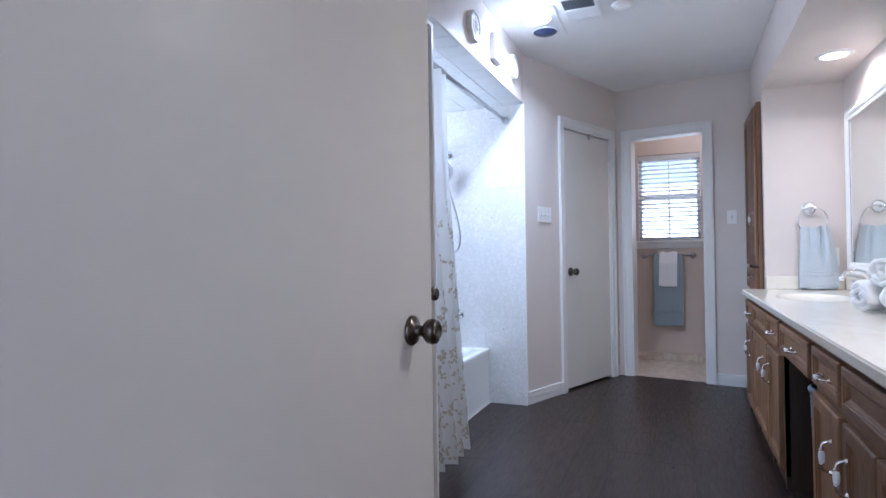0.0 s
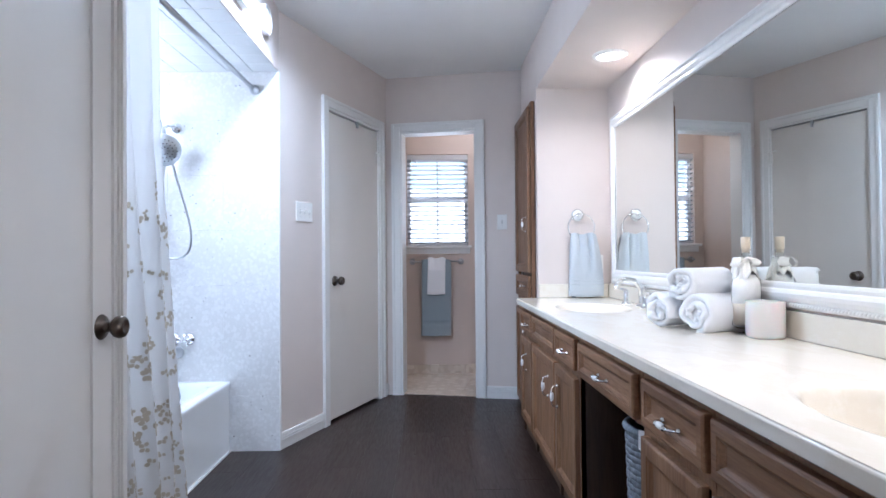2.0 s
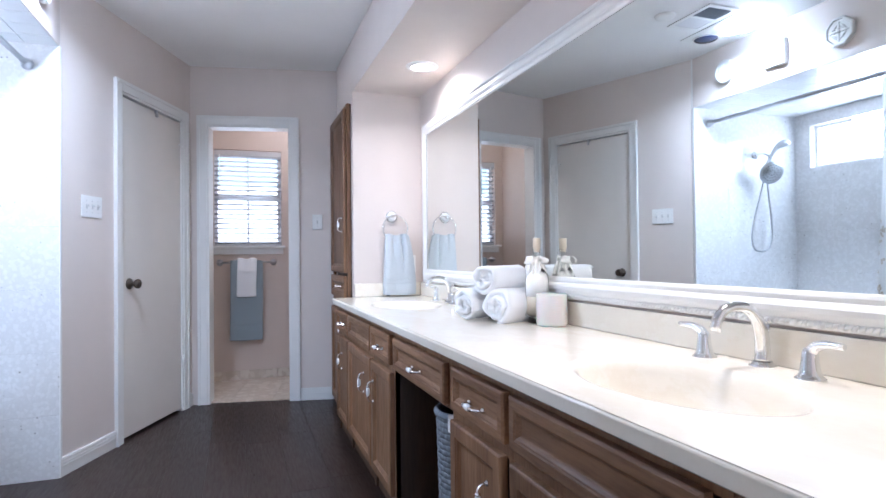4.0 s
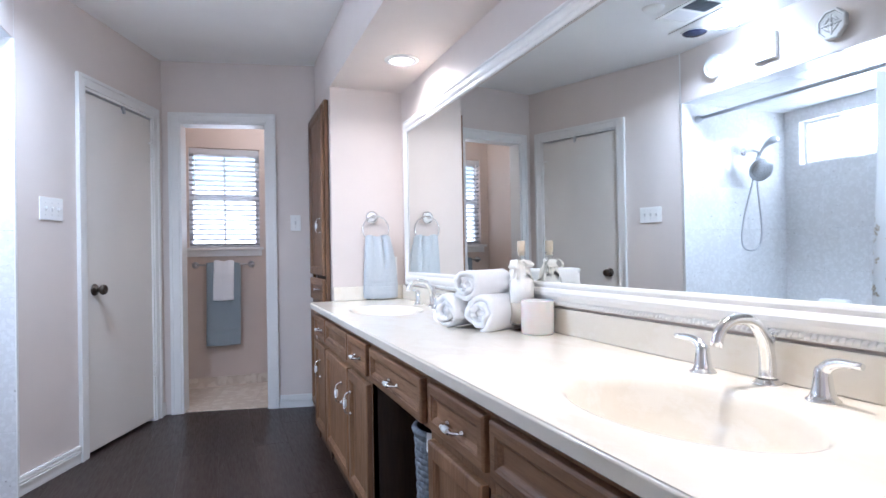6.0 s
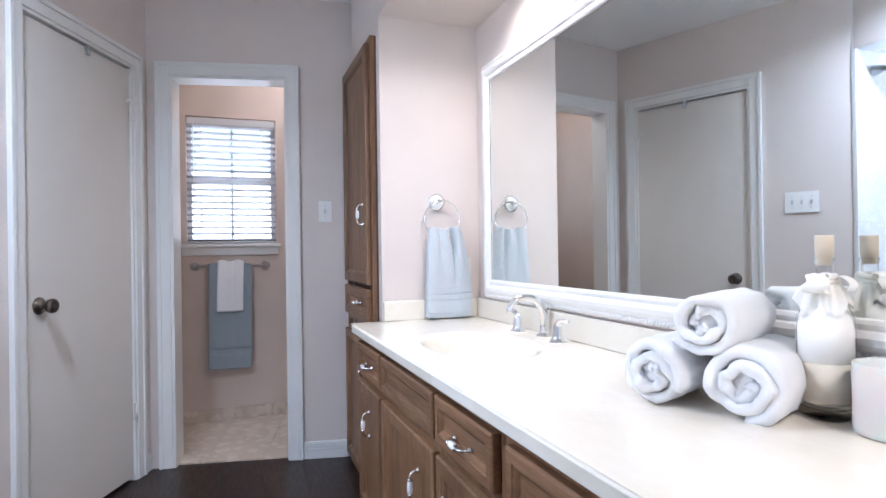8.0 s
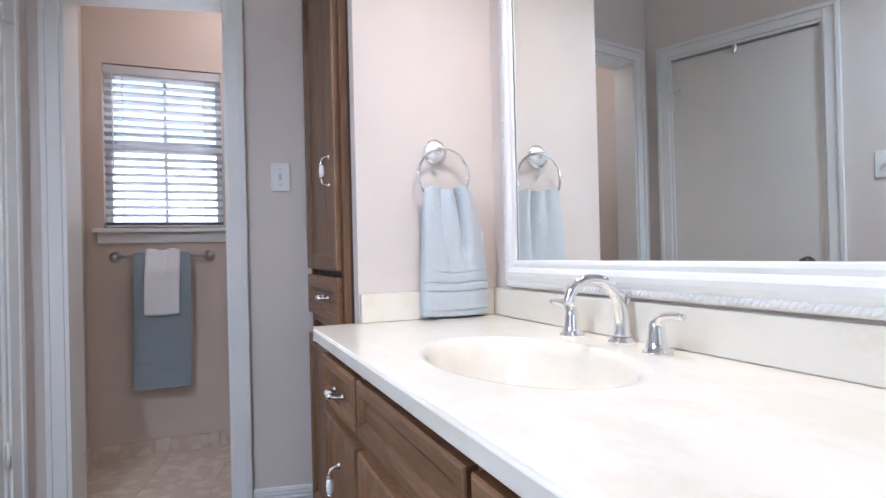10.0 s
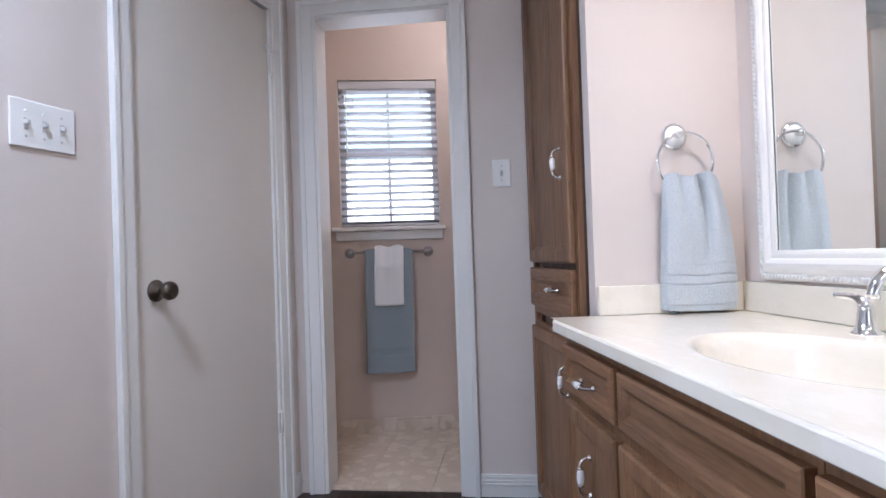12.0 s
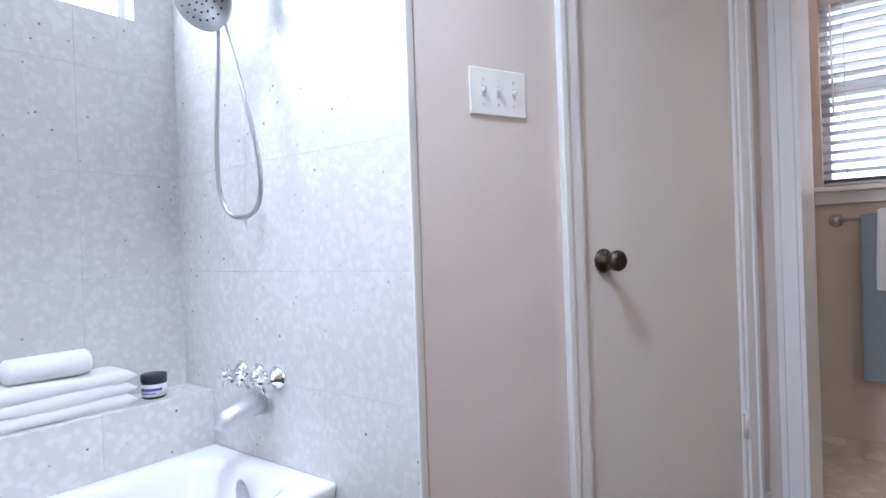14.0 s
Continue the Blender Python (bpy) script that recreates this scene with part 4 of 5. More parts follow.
lathe(bm, [(0, 0.0), (0.036, 0.0), (0.043, 0.006), (0.0465, 0.02), (0.0465, 0.155), (0.044, 0.178), (0.031, 0.205), (0.017, 0.222), (0.0135, 0.235), (0.0135, 0.268), (0.016, 0.272), (0.016, 0.28),
           (0.0125, 0.28), (0.0125, 0.235), (0.0155, 0.224), (0.029, 0.206), (0.041, 0.178), (0.0435, 0.155), (0.0435, 0.024), (0.03, 0.016), (0, 0.015)], 40)
part("glass", bm, BOTTLE, bo).visible_shadow = False
bm = bmesh.new()
lathe(bm, [(0, 0.099), (0.0423, 0.099), (0.0427, 0.155), (0.038, 0.178), (0.026, 0.196), (0, 0.198)], 32)
part("salts", bm, SALT, bo, "white bath salts")
# added beige core, painted as the counter seen through clear glass
bm = bmesh.new()
lathe(bm, [(0, 0.024), (0.036, 0.026), (0.0420, 0.034), (0.0423, 0.0985), (0, 0.0988)], 32)
part("view_fill", bm, VIEW_FILL, bo, "beige fill for the counter seen through the glass")
bm = bmesh.new()
lathe(bm, [(0, 0.268), (0.0120, 0.268), (0.0122, 0.2805), (0.0142, 0.2815), (0.0150, 0.318), (0.0138, 0.321), (0, 0.321)], 20)
part("cork", bm, CORK, bo, "tan cork stopper")


def ruffle(u, v):
    """A gathered frill that falls from the neck, uneven all round."""
    a = 2 * math.pi * u
    r = 0.0165 + (0.023 + 0.005 * math.sin(3 * a + 0.6) + 0.003 * math.sin(9 * a) + 0.003 * math.sin(14 * a + 1)) * v ** 0.75
    return Vector((r * math.cos(a), r * math.sin(a), 0.240 - (0.050 + 0.016 * math.sin(2 * a + 1)) * v ** 1.5 + 0.009 * v * math.sin(8 * a + 2)))


bm = bmesh.new()
sheet(bm, ruffle, 96, 10)
sheet(bm, lambda u, v: ruffle(u, v) * 0.985, 96, 10)
for z, r in ((0.238, 0.0185), (0.246, 0.0170)):
    tube(bm, [(r * math.cos(a), r * math.sin(a), z + 0.003 * math.sin(3 * a)) for a in [2 * math.pi * i / 24 for i in range(24)]], 0.006, 8, True)
for turn, size in ((-160, 0.75), (-75, 0.6)):
    def bow(u, v):
        t = 2 * math.pi * u
        q = Vector((0.020 + 0.040 * size * (1 - math.cos(t)) * 0.5, (v - 0.5) * 0.030 * (0.5 + 0.7 * math.sin(t / 2)) + 0.004 * math.sin(3 * t), 0.243 + 0.020 * size * math.sin(t) - 0.012 * (1 - math.cos(t)) * 0.5))
        return pose(0, 0, 0, 0, 0, turn) @ q
    sheet(bm, bow, 28, 5)
part("ribbon", bm, RIBBON, bo, "ivory fabric ribbon tied round the neck")


ca = thing("candle", pose(0.880, 2.682, TOP_Z), "wide white frosted glass candle jar", "candle")
bm = bmesh.new()
lathe(bm, [(0, 0.0), (0.050, 0.0), (0.055, 0.004), (0.056, 0.012), (0.056, 0.112), (0.0545, 0.115), (0.052, 0.112), (0.052, 0.080), (0, 0.080)], 44)
part("jar", bm, FROST, ca)
bm = bmesh.new()
tube(bm, [(0, 0, 0.080), (0.001, 0, 0.092)], 0.0015, 6)
part("wick", bm, RUBBER, ca, "short burnt wick")

# ---- bath alcove ----
tb = thing("bathtub", pose((-1.285 + -1.83) / 2, (TUB_NEAR + TUB_END) / 2, 0), "white enamel alcove bathtub with flat apron", "bathtub")
X0, X1 = -1.83 - (-1.5575), -1.285 - (-1.5575)
YH = (TUB_END - TUB_NEAR) / 2 - 0.012
RIM = 0.388
bm = bmesh.new()


def rounded(hx, hy, cx, r, z, n=8):
    out = []
    for k, (sx, sy) in enumerate(((1, 1), (-1, 1), (-1, -1), (1, -1))):
        for i in range(n + 1):
            a = math.pi / 2 * (k + i / n)
            out.append(bm.verts.new((cx + sx * (hx - r) + r * math.cos(a), sy * (hy - r) + r * math.sin(a), z)))
    return out


cx0 = (X0 + X1) / 2
hx0 = (X1 - X0) / 2
loops = [rounded(hx0, YH, cx0, 0.012, 0.0), rounded(hx0, YH, cx0, 0.012, RIM - 0.03), rounded(hx0 + 0.006, YH, cx0, 0.014, RIM - 0.012), rounded(hx0 + 0.002, YH, cx0, 0.012, RIM - 0.002), rounded(hx0 - 0.008, YH - 0.008, cx0, 0.012, RIM)]
loops += [rounded(hx0 - 0.055, YH - 0.06, cx0, 0.09, RIM), rounded(hx0 - 0.066, YH - 0.072, cx0, 0.09, RIM - 0.006), rounded(hx0 - 0.075, YH - 0.085, cx0, 0.09, RIM - 0.03), rounded(hx0 - 0.10, YH - 0.14, cx0, 0.09, 0.16), rounded(hx0 - 0.14, YH - 0.19, cx0, 0.08, 0.10)]
for a, b in zip(loops, loops[1:]):
    for i in range(len(a)):
        j = (i + 1) % len(a)
        bm.faces.new((a[i], a[j], b[j], b[i])).smooth = True
bm.faces.new(loops[-1])
part("shell", bm, TUB, tb)
bm = bmesh.new()
lathe(bm, [(0, 0.008), (0.028, 0.007), (0.034, 0.003), (0.035, 0)], 28, pose(0.02, YH - 0.099, 0.33, 98, 0, 0), 0.8, 1.3)
part("overflow_plate", bm, STEEL, tb, "chrome overflow plate")
bm = bmesh.new()
tube(bm, [(X1 + 0.004, -YH, 0.004), (X1 + 0.004, YH, 0.004)], 0.006, 6)
part("caulk_line", bm, PLASTIC, tb, "white caulk bead at the floor")

# ledge behind the tub
lg = thing("bath_ledge", pose(-1.915, (TUB_NEAR + TUB_END) / 2, 0), "marble-tiled ledge along the bath", "ledge", kind="structure")
bm = bmesh.new()
box(bm, -0.075, 0.072, -YH, YH, 0, 0.542)
part("core", bm, GROUT, lg)
for i in range(5):
    y0 = YH - 0.318 * (i + 1) + 0.0003
    y1 = min(YH, y0 + 0.3175)
    y0 = max(y0, -YH)
    bm = bmesh.new()
    box(bm, -0.085, 0.072, y0, y1, 0.542, 0.554, 0.0006, 1)
    part("tile", bm, MARBLE, lg)
    bm = bmesh.new()
    box(bm, 0.072, 0.084, y0, y1, RIM - 0.02, 0.5538, 0.0006, 1)
    part("tile", bm, MARBLE, lg)

# tub filler and handles
tf = thing("tub_filler", pose(-1.566, TUB_END - 0.012, 0.55), "chrome tub spout on the tiled wall", "faucet")
bm = bmesh.new()
lathe(bm, [(0, 0), (0.03, 0), (0.032, 0.004), (0.028, 0.012), (0.024, 0.018)], 24, pose(0, 0, 0, 90, 0, 0))
tube(bm, [(0, -0.01, 0), (0, -0.05, -0.002), (0, -0.09, -0.008), (0, -0.118, -0.016), (0, -0.135, -0.032), (0, -0.138, -0.042)], [0.029, 0.029, 0.028, 0.026, 0.023, 0.020], 18)
part("spout", bm, SATIN, tf)
for i in range(3):
    tv = thing("tub_valve", pose(-1.502 - 0.082 * i, TUB_END - 0.012, 0.624), "chrome cross-handle tub valve on the tiled wall", "valve", "tub valves")
    bm = bmesh.new()
    lathe(bm, [(0, 0), (0.032, 0), (0.034, 0.004), (0.026, 0.014), (0.015, 0.02), (0.012, 0.04)], 24, pose(0, 0, 0, 90, 0, 0))
    part("escutcheon", bm, CHROME, tv)
    bm = bmesh.new()
    lathe(bm, [(0, 0.075), (0.009, 0.073), (0.014, 0.064), (0.0145, 0.05), (0.011, 0.04)], 20, pose(0, 0, 0, 90, 0, 0))
    for a in (20 + 25 * i, 110 + 25 * i):
        dx, dz = math.cos(radians(a)), math.sin(radians(a))
        tube(bm, [(-0.032 * dx, -0.056, -0.032 * dz), (-0.012 * dx, -0.056, -0.012 * dz), (0.012 * dx, -0.056, 0.012 * dz), (0.032 * dx, -0.056, 0.032 * dz)], [0.0075, 0.005, 0.005, 0.0075], 10)
    part("cross_handle", bm, CHROME, tv)

# shower head with hose
sh = thing("wall_shower", pose(-1.572, TUB_END - 0.012, 1.785), "grey hand shower and round head on hose", "shower")
bm = bmesh.new()
lathe(bm, [(0, 0), (0.028, 0), (0.03, 0.003), (0.02, 0.010), (0.012, 0.014)], 24, pose(0, 0, 0, 90, 0, 0))
tube(bm, bez((0, -0.005, 0), (0, -0.07, 0.01), (-0.01, -0.10, -0.005), (-0.02, -0.115, -0.03), 10), 0.011, 12)
part("arm", bm, CHROME, sh)
HM = look((0.0, -0.145, -0.145), (0.36, -0.86, -0.60))
bm = bmesh.new()
lathe(bm, [(0, 0.034), (0.016, 0.034), (0.02, 0.026), (0.05, 0.014), (0.076, 0.008), (0.082, 0.0), (0.078, -0.008), (0, -0.010)], 40, HM, 1.0, 1.1)
tube(bm, [(-0.02, -0.115, -0.03), HM @ Vector((0, 0, 0.03))], 0.013, 12)
part("round_head", bm, SATIN, sh)
for ring, cnt in ((0.02, 8), (0.04, 14), (0.06, 20)):
    bm = bmesh.new()
    for i in range(cnt):
        a = 2 * math.pi * i / cnt
        lathe(bm, [(0, -0.0125), (0.0025, -0.012), (0.003, -0.009)], 8, HM @ pose(ring * math.cos(a), ring * math.sin(a), 0))
    part("nozzle_ring", bm, RUBBER, sh)
bm = bmesh.new()
tube(bm, bez((-0.02, -0.115, -0.09), (-0.02, -0.12, 0.0), (-0.04, -0.15, 0.06), (-0.115, -0.20, 0.075), 12), [0.011, 0.011, 0.012, 0.012, 0.012, 0.013, 0.014, 0.017, 0.021, 0.025, 0.027, 0.025, 0.014], 14)
part("hand_shower", bm, SATIN, sh)
bm = bmesh.new()
loop = bez((-0.01, -0.10, -0.09), (0.03, -0.085, -0.34), (0.215, -0.05, -0.718), (0.003, -0.05, -0.720), 30)[:-1] + bez((0.003, -0.05, -0.720), (-0.215, -0.05, -0.718), (-0.01, -0.07, -0.34), (-0.012, -0.10, -0.05), 30)
tube(bm, loop, 0.0065, 10)
part("metal_hose", bm, STEEL, sh)

# curtain rod and curtain
rod = thing("curtain_rod", pose(-1.142, (TUB_NEAR + TUB_END) / 2, 2.0), "dark metal shower curtain rod across the alcove", "curtain rod")
bm = bmesh.new()
tube(bm, [(0, -YH, 0), (0, YH - 0.0, 0)], 0.0125, 14)
part("pole", bm, STEEL, rod)
for s in (-1, 1):
    bm = bmesh.new()
    lathe(bm, [(0, 0), (0.026, 0), (0.028, 0.006), (0.020, 0.03), (0.0145, 0.05)], 20, pose(0, s * YH, 0, 90 * s, 0, 0))
    part("end_cup", bm, STEEL, rod)
CX, CY0, CY1, CZ0, CZ1 = -1.118, 2.463, 2.955, 0.065, 1.965
cu = thing("shower_curtain", pose(CX, CY0, 0), "white shower curtain with taupe leaf print, drawn aside", "curtain")


def curtain_at(u, v):
    """u along the rod, v from top to foot."""
    amp = 0.022 + 0.026 * v
    span = (CY1 - CY0) * (0.92 + 0.10 * v)
    out = max(0.0, (v - 0.25)) * 0.085
    x = out + amp * math.sin(2 * math.pi * (4.6 * u + 0.06 * math.sin(4 * v))) + 0.012 * math.sin(2 * math.pi * 1.7 * u + 2 * v)
    y = span * u + 0.012 * math.cos(2 * math.pi * 4.6 * u) * (0.4 + v)
    return Vector((x, y, CZ1 + (CZ0 - CZ1) * v + 0.004 * math.sin(2 * math.pi * 4.6 * u)))


bm = bmesh.new()
sheet(bm, curtain_at, 150, 40)
part("cloth", bm, SHEER, cu)
bm = bmesh.new()
rnd = random.Random(5)


def curtain_point(u, v, off):
    p = curtain_at(u, v)
    du, dv = curtain_at(u + 0.002, v) - p, curtain_at(u, v + 0.002) - p
    n = du.cross(dv).normalized()
    if n.x < 0:
        n = -n
    return p + n * off, du / 0.002, dv / 0.002


for k in range(560):
    v = 0.34 + 0.65 * rnd.random() ** 0.62
    u = rnd.random() * 0.97 + 0.015
    a0 = rnd.uniform(0, 2 * math.pi)
    size = rnd.uniform(0.5, 0.95) * (0.75 + 0.35 * v)
    for leaf in range(rnd.choice((2, 3, 3, 4))):
        a = a0 + leaf * 1.25 + rnd.uniform(-0.2, 0.2)
        # leaf outline in cloth lengths: u spans about 1.1 m of cloth, v 1.82 m
        pts = []
        for t, w in ((0.15, 0.0), (0.45, 0.42), (0.75, 0.40), (1.0, 0.0), (0.75, -0.40), (0.45, -0.42)):
            lx, lz = 0.026 * size * t, 0.020 * size * w
            pts.append((u + (lx * math.cos(a) - lz * math.sin(a)) / 1.05, v + (lx * math.sin(a) + lz * math.cos(a)) / 1.82))
        if min(p[0] for p in pts) < 0 or max(p[0] for p in pts) > 1 or max(p[1] for p in pts) > 0.995:
            continue
        for off in (0.0016, -0.0016):
            bm.faces.new([bm.verts.new(curtain_point(pu, pv, off)[0]) for pu, pv in pts])
lp = part("leaf_print", bm, LEAF, cu, "taupe leaf sprigs printed on the cloth")
tagged(lp, kind="stuff")
for i in range(10):
    bm = bmesh.new()
    tube(bm, [(-0.02 + 0.02 * math.cos(a), CY1 * 0 + 0.018 + 0.050 * i, 2.0 - 0.010 + 0.026 * math.sin(a)) for a in [2 * math.pi * j / 16 for j in range(16)]], 0.0022, 6, True)
    part("ring", bm, STEEL, cu, "metal curtain ring")

# alcove window
aw = thing("window_alcove", pose(ALCOVE_X, 3.455, 1.69), "high frosted window glowing with daylight over bath", "window", kind="structure")
bm = bmesh.new()
for y0, y1, z0, z1 in ((-0.525, 0.525, 0, 0.022), (-0.525, 0.525, 0.298, 0.32), (-0.525, -0.503, 0.022, 0.298), (0.503, 0.525, 0.022, 0.298)):
    box(bm, -0.075, -0.045, y0, y1, z0, z1)
part("window_frame", bm, TRIM, aw)
bm = bmesh.new()
box(bm, -0.066, -0.06, -0.503, 0.503, 0.022, 0.298)
part("pane", bm, SKY_WHITE, aw, "bright frosted pane")

# towels and jar on the ledge
ft = thing("folded_towel", pose(-1.918, 3.64, 0.554), "folded white bath towel lying on ledge", "towel")


def slab(bm, lx, ly, z0, z1, seed):
    def top(u, v):
        e = min(u, 1 - u, v, 1 - v)
        r = min(1.0, e / 0.08)
        return Vector(((u - 0.5) * lx, (v - 0.5) * ly, z0 + (z1 - z0) * (0.5 + 0.5 * math.sqrt(1 - (1 - r) ** 2)) + 0.003 * math.sin(9 * v + seed) * r))

    def low(u, v):
        p = top(u, v)
        return Vector((p.x, p.y, z0 + (z1 - p.z)))
    a, b = sheet(bm, top, 14, 24), sheet(bm, low, 14, 24)
    bmesh.ops.remove_doubles(bm, verts=bm.verts, dist=0.0006)


for i, (z0, z1) in enumerate(((0.0, 0.034), (0.033, 0.067), (0.066, 0.102))):
    bm = bmesh.new()
    slab(bm, 0.135, 0.50, z0, z1, i * 2.0)
    part("fold", bm, TERRY_WHITE, ft)
wt = thing("face_cloth", pose(-1.915, 3.70, 0.656), "folded white face cloth on a folded towel", "towel")
bm = bmesh.new()
lathe(bm, [(0, 0), (0.026, 0.002), (0.033, 0.008), (0.034, 0.10), (0.034, 0.18), (0.033, 0.187), (0.026, 0.193), (0, 0.195)], 28, pose(0, -0.105, 0.034, -90, 0, 0), 1.25, 1.0)
part("cloth", bm, TERRY_WHITE, wt)
jr = thing("cream_jar", pose(-1.895, 3.955, 0.554), "small dark-lidded cream jar with white label", "jar")
bm = bmesh.new()
lathe(bm, [(0, 0), (0.030, 0), (0.033, 0.003), (0.0335, 0.045), (0.031, 0.048), (0, 0.048)], 32)
part("glass", bm, JAR_GLASS, jr)
bm = bmesh.new()
lathe(bm, [(0.0339, 0.008), (0.0342, 0.008), (0.0342, 0.043), (0.0339, 0.043)], 32)
part("label", bm, JAR_LABEL, jr, "white paper label")
bm = bmesh.new()
for a0, a1, z0, z1 in ((-100, 10, 0.024, 0.032), (-90, -20, 0.016, 0.019)):
    sheet(bm, lambda u, v: Vector((0.0347 * math.cos(radians(a0 + (a1 - a0) * u)), 0.0347 * math.sin(radians(a0 + (a1 - a0) * u)), z0 + (z1 - z0) * v)), 12, 1)
part("printed_bar", bm, LABEL_BLUE, jr, "blue printed bars")
bm = bmesh.new()
lathe(bm, [(0, 0.047), (0.0345, 0.047), (0.0355, 0.049), (0.0355, 0.068), (0.034, 0.070), (0, 0.070)], 36)
part("lid", bm, JAR_BLUE, jr, "dark navy screw lid")


# ---- plaques over the bath ----
def plaque(name, y, z, sides, r, label, turn=0.0):
    p = thing(name, pose(LEFT_X, y, z, 0, 0, 90), label, "wall plaque", "plaster plaques")
    bm = bmesh.new()
    lathe(bm, [(0, 0.022), (r * 0.80, 0.022), (r * 0.84, 0.028), (r * 0.95, 0.028), (r, 0.022), (r, 0.0)], sides, pose(0, 0, 0, 90, 0, 0) @ pose(0, 0, 0, 0, 0, turn))
    for f in bm.faces:
        f.smooth = False
    part("body", bm, TRIM, p)
    bm = bmesh.new()
    for i in range(8):
        a = math.pi / 4 * i
        m = pose(0.4 * r * math.cos(a), -0.022, 0.4 * r * math.sin(a), 90, 0, 0) @ pose(0, 0, 0, 0, 0, -math.degrees(a))
        lathe(bm, [(0, 0.006), (0.5, 0.005), (0.9, 0.002), (1.0, -0.001)], 12, m, r * 0.33, r * 0.11)
    lathe(bm, [(0, 0.009), (r * 0.11, 0.006), (r * 0.14, -0.001)], 14, pose(0, -0.022, 0, 90, 0, 0))
    part("carved_flower", bm, TRIM, p, "raised flower relief")


plaque("round_plaque", 3.81, 2.272, 40, 0.077, "round white plaster plaque with carved flower")
plaque("square_plaque", 3.43, 2.262, 4, 0.107, "square white plaster plaque with carved flower", 45)
plaque("octagonal_plaque", 3.03, 2.25, 8, 0.083, "octagonal white plaster plaque with carved flower", 22.5)

# ---- toilet room ----
wd = thing("window_toilet", pose(-0.10, WIN_Y, 1.165), "double-hung window with muntins behind white blind", "window", kind="structure")
bm = bmesh.new()
HW, HH = 0.28, 0.835
for x0, x1, z0, z1 in ((-HW, HW, 0, 0.03), (-HW, HW, HH - 0.03, HH), (-HW, -HW + 0.03, 0.03, HH - 0.03), (HW - 0.03, HW, 0.03, HH - 0.03)):
    box(bm, x0, x1, 0.08, 0.13, z0, z1)
box(bm, -HW + 0.03, HW - 0.03, 0.075, 0.12, 0.415, 0.45)
part("window_frame", bm, VINYL, wd)
bm = bmesh.new()
box(bm, -0.008, 0.008, 0.095, 0.11, 0.03, 0.415)
box(bm, -0.008, 0.008, 0.095, 0.11, 0.45, HH - 0.03)
part("muntin", bm, VINYL, wd)
bm = bmesh.new()
box(bm, -HW - 0.048, HW + 0.026, -0.045, 0.075, -0.022, 0.0, 0.005, 2)
box(bm, -HW - 0.03, HW + 0.012, -0.016, 0.0, -0.075, -0.022, 0.003, 1)
part("window_sill", bm, TRIM, wd)
for x0, x1 in ((-HW + 0.031, -0.009), (0.009, HW - 0.031)):
    for z0, z1 in ((0.031, 0.414), (0.451, HH - 0.031)):
        bm = bmesh.new()
        box(bm, x0, x1, 0.100, 0.104, z0, z1)
        part("pane", bm, GLASS, wd).visible_shadow = False
bl = thing("window_blind", pose(-0.10, WIN_Y + 0.03, 1.165), "white slatted blind lowered over the window", "blind")
bm = bmesh.new()
box(bm, -HW + 0.004, HW - 0.004, -0.03, 0.022, HH - 0.052, HH - 0.006, 0.003, 1)
part("head_rail", bm, BLIND, bl)
NS = 19
for i in range(NS):
    z = 0.028 + i * (HH - 0.088) / (NS - 1)
    bm = bmesh.new()
    tilt = radians(-13) + 0.02 * math.sin(i * 2.3)
    sag = 0.006 if i in (12, 13) else 0.0

    def slat(u, v):
        x, w = (u - 0.5) * (2 * HW - 0.005), (v - 0.5) * 0.048
        return Vector((x, w * math.cos(tilt), z + w * math.sin(tilt) + 0.0025 * (1 - (2 * v - 1) ** 2) - sag * math.sin(math.pi * u)))
    a = sheet(bm, slat, 8, 4)
    b = sheet(bm, lambda u, v: slat(u, v) - Vector((0, 0, 0.0028)), 8, 4)
    for p in range(8):
        for q in (0, 4):
            bm.faces.new((a[p][q], a[p + 1][q], b[p + 1][q], b[p][q]))
    for q in range(4):
        for p in (0, 8):
            bm.faces.new((a[p][q], a[p][q + 1], b[p][q + 1], b[p][q]))
    part("slat", bm, BLIND, bl)
bm = bmesh.new()
box(bm, -HW + 0.008, HW - 0.008, -0.024, 0.024, 0.004, 0.018, 0.003, 1)
part("bottom_rail", bm, BLIND, bl)
for x in (-0.19, 0.19):
    bm = bmesh.new()
    tube(bm, [(x, -0.026, 0.012), (x, -0.026, HH - 0.04)], 0.0015, 6)
    part("ladder_cord", bm, BLIND, bl)
bm = bmesh.new()
tube(bm, [(-0.235, -0.034, HH - 0.05), (-0.233, -0.036, 0.30)], 0.0035, 8)
part("tilt_wand", bm, PLASTIC, bl)

tbar = thing("towel_bar", pose(-0.115, WIN_Y, 1.02), "brushed metal towel bar under the window", "towel bar")
bm = bmesh.new()
tube(bm, [(-0.22, -0.055, 0), (0.22, -0.055, 0)], 0.008, 12)
part("bar", bm, STEEL, tbar)
for s in (-1, 1):
    bm = bmesh.new()
    lathe(bm, [(0, 0), (0.026, 0), (0.028, 0.004), (0.018, 0.012), (0.011, 0.02), (0.011, 0.045), (0.014, 0.05), (0.014, 0.062), (0, 0.066)], 24, pose(s * 0.22, 0, 0, 90, 0, 0))
    part("post", bm, STEEL, tbar)
bt = thing("bath_towel", pose(-0.122, WIN_Y - 0.055, 1.036), "blue terry bath towel hanging over the bar", "towel")
bm = bmesh.new()
hang(bm, 0.266, 0.266, 0.68, 0.003, 0.040, seed=1.0, nu=60, nv=110, bands=((0.80, 0.86),))
part("cloth", bm, TERRY_TEAL, bt)
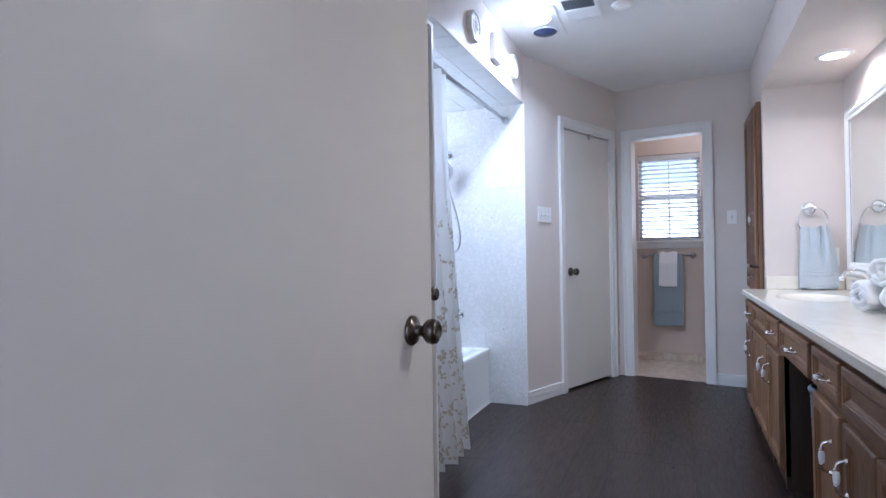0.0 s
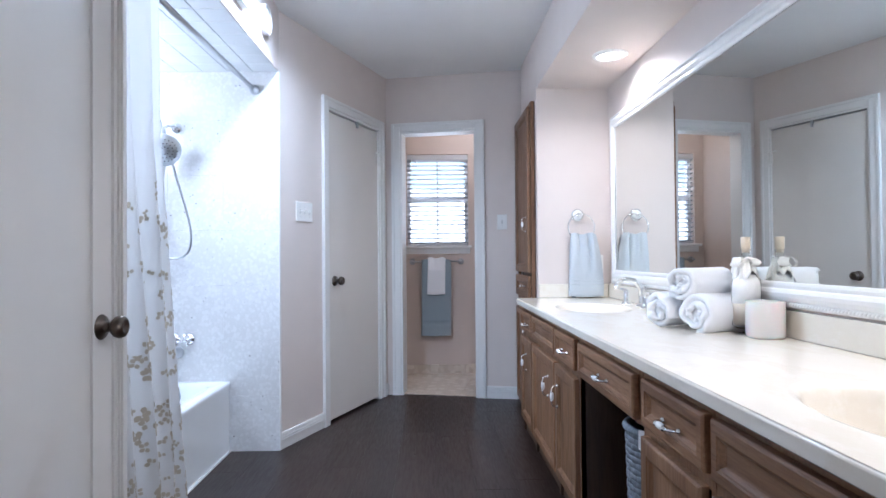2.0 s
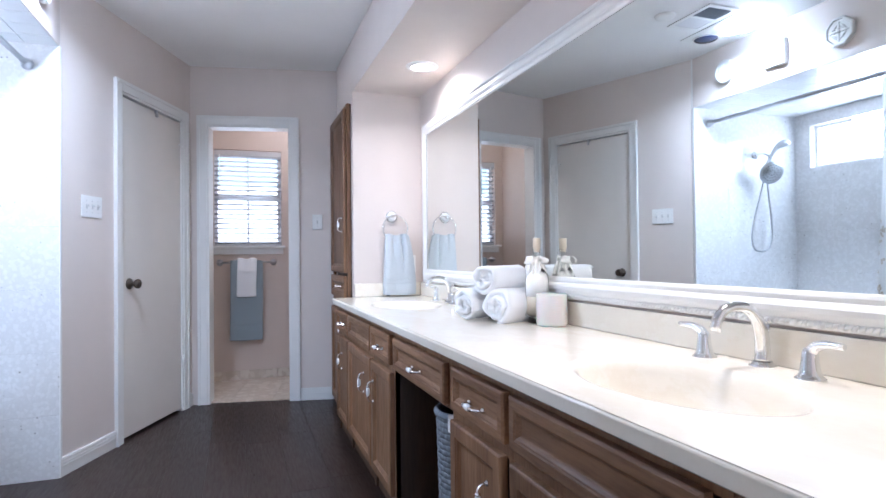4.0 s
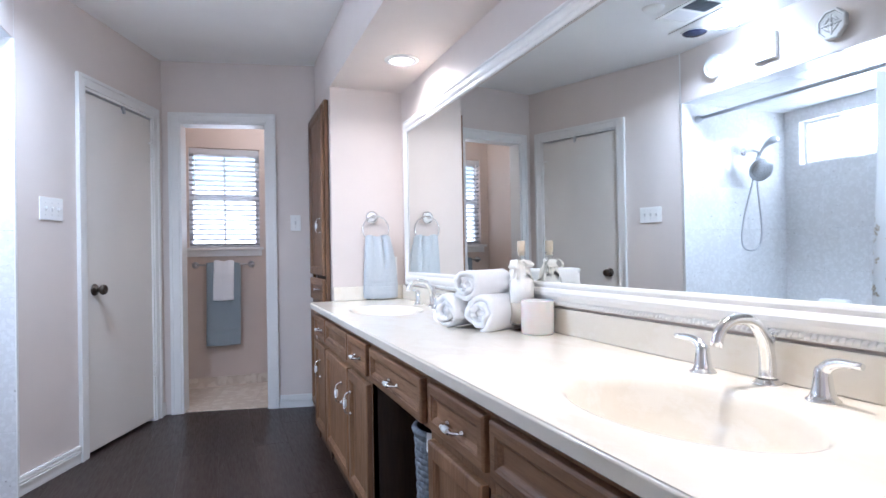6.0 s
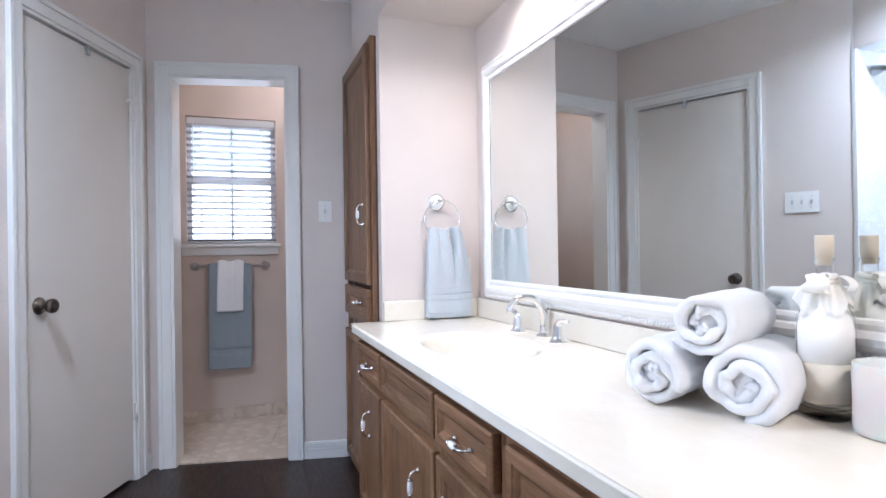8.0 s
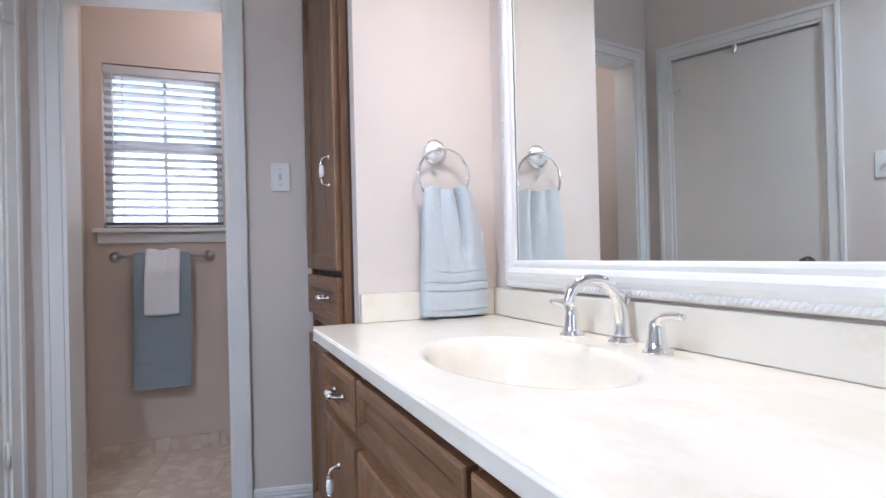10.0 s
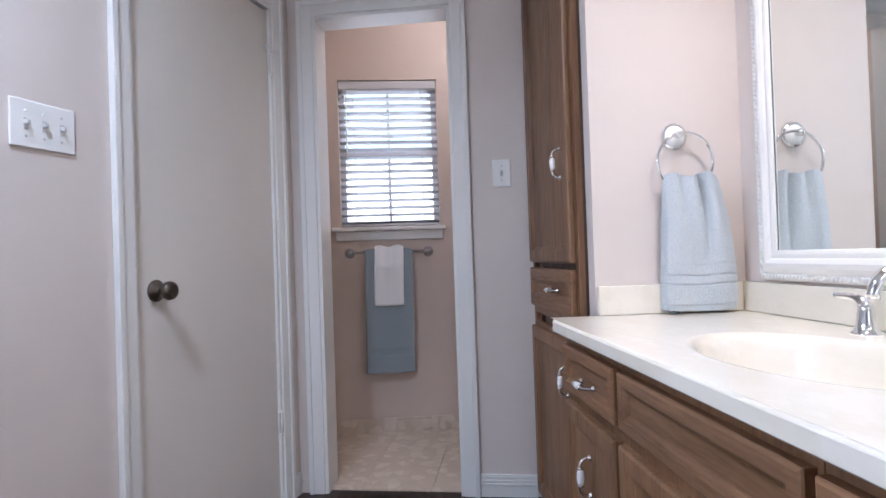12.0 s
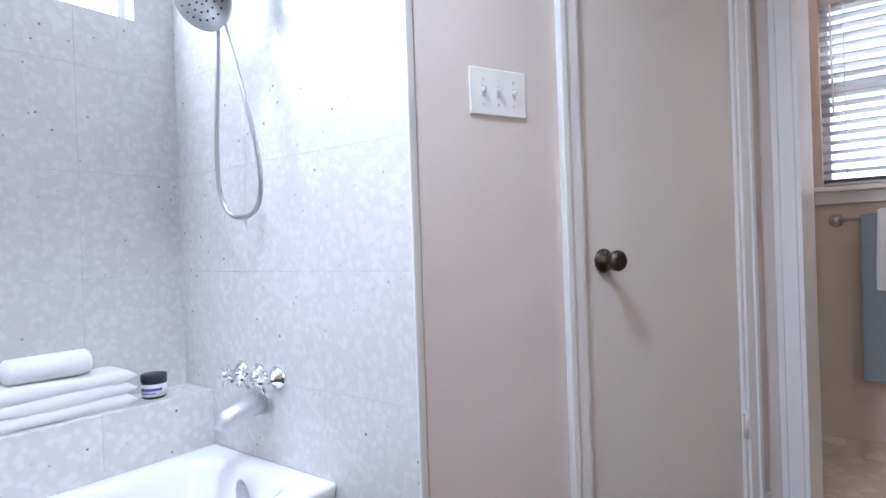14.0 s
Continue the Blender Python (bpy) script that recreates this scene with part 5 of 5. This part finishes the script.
gt = thing("guest_towel", pose(-0.118, WIN_Y - 0.055, 1.055), "small white terry towel draped over blue towel", "towel")
bm = bmesh.new()
hang(bm, 0.158, 0.16, 0.327, 0.003, 0.078, seed=2.0, nu=24, nv=28)
part("cloth", bm, TERRY_WHITE, gt)

# yard beyond the toilet window
bm = bmesh.new()
box(bm, -3, 3, 9.0, 9.02, -1.5, 2.02)
single("backdrop_yard", bm, OUT_LOW, "bright hazy yard beyond the window", "backdrop", kind="structure")
bm = bmesh.new()
box(bm, -3, 3, 9.0, 9.02, 2.02, 5)
single("backdrop_trees", bm, OUT_HIGH, "hazy blue-green trees and sky beyond window", "backdrop", kind="structure")


# ---- pieces: tiles and planks ----
def tile_run(parent, p, q, x0, x1, z0, z1, size, skip=None, thick=0.012, x_off=0.0):
    """Square tiles on a wall's room side, from its far end, as parts of it."""
    cache = {}
    j3 = 0.0002
    x = x1 - x_off
    cols = []
    if x_off:
        cols.append((x1 - x_off, x1))
    while x > x0 + 0.01:
        cols.append((max(x - size, x0), x))
        x -= size
    z = z0
    while z < z1 - 0.01:
        zt = min(z + size, z1)
        for a, b in cols:
            for aa, bb, za, zb in cut((a, b, z, zt), skip):
                key = (round(bb - aa, 3), round(zb - za, 3))
                if key not in cache:
                    bm = bmesh.new()
                    box(bm, j3, key[0] - j3, -thick, 0, j3, key[1] - j3, 0.0003, 1)
                    cache[key] = mesh_of("tile", bm, MARBLE)
                ob = new("tile", cache[key])
                ob.parent = parent
                ob.location = (aa, 0, za)
        z += size


def cut(r, hole):
    """What is left of the rectangle r = (x0, x1, z0, z1) round a hole."""
    if hole is None:
        return [r]
    x0, x1, z0, z1 = r
    h0, h1, k0, k1 = hole
    if x1 <= h0 or x0 >= h1 or z1 <= k0 or z0 >= k1:
        return [r]
    out = []
    if z0 < k0:
        out.append((x0, x1, z0, k0))
    if z1 > k1:
        out.append((x0, x1, k1, z1))
    a, b = max(z0, k0), min(z1, k1)
    if x0 < h0:
        out.append((x0, h0, a, b))
    if x1 > h1:
        out.append((h1, x1, a, b))
    return out


T = 0.305
end_wall = bpy.data.objects["wall_alcove_end"]
tile_run(end_wall, None, None, 0.132, ALCOVE_X * -1 + 0.12 + LEFT_X - 0.003, 0.0, HEAD_Z - 0.002, T)
tile_run(bpy.data.objects["wall_alcove_back"], None, None, 0.0, TUB_END - TUB_NEAR, 0.30, HEAD_Z - 0.002, T, (2.93 - TUB_NEAR, 3.98 - TUB_NEAR, 1.69, 2.01))
tile_run(bpy.data.objects["wall_alcove_near"], None, None, 0.26, 0.958, 0.0, HEAD_Z - 0.002, T)
# tiled return of the corner, facing the room
bm = bmesh.new()
box(bm, LEFT_X - 0.004, LEFT_X + 0.004, TUB_END - 0.0125, TUB_END + 0.012, 0, HEAD_Z, 0.003, 2)
single("trim_bath_corner", bm, TRIM, "white rounded bullnose at the bath corner", "trim", kind="structure")

rnd = random.Random(9)
planks = {}
for i in range(12):
    x0 = -1.30 + i * 0.19
    y = -0.8 - rnd.uniform(0, 1.1)
    while y < 5.38:
        ln = rnd.choice((0.9, 1.05, 1.2))
        a, b = max(y, -0.8), min(y + ln, 5.39)
        if b - a > 0.03:
            key = round(b - a, 2)
            if key not in planks:
                bm = bmesh.new()
                box(bm, 0.0002, 0.1898, 0.0002, key - 0.0002, -0.008, 0.0, 0.0007, 1)
                planks[key] = mesh_of("plank", bm, PLANK)
            ob = new("plank", planks[key])
            ob.parent = FLOOR
            ob.location = (x0, a, 0)
        y += ln
bm = bmesh.new()
box(bm, 0.0008, 0.3042, 0.0008, 0.3042, -0.008, 0.0, 0.0006, 1)
ft_mesh = mesh_of("floor_tile", bm, FLOOR_TILE)
for i in range(-1, 5):
    for j in range(4):
        ob = new("floor_tile", ft_mesh)
        ob.parent = FLOOR
        ob.matrix_world = run(B_CORNER, C_CORNER) @ pose(-0.05 + i * 0.305, 0.03 + j * 0.305, 0.008)
bb = bpy.data.objects["wall_toilet_north"]
for i in range(5):
    bm = bmesh.new()
    box(bm, 0.12 + i * 0.305 + 0.002, 0.12 + (i + 1) * 0.305 - 0.001, -0.012, 0, 0.0, 0.086, 0.002, 1)
    ob = new("base_tile", mesh_of("base_tile", bm, FLOOR_TILE))
    ob.parent = bb
bm = bmesh.new()
box(bm, 0, WIN_Y - 5.5, -0.012, 0, 0, 0.086, 0.002, 1)
ob = new("base_tile", mesh_of("base_tile", bm, FLOOR_TILE))
ob.parent = bpy.data.objects["wall_toilet_west"]
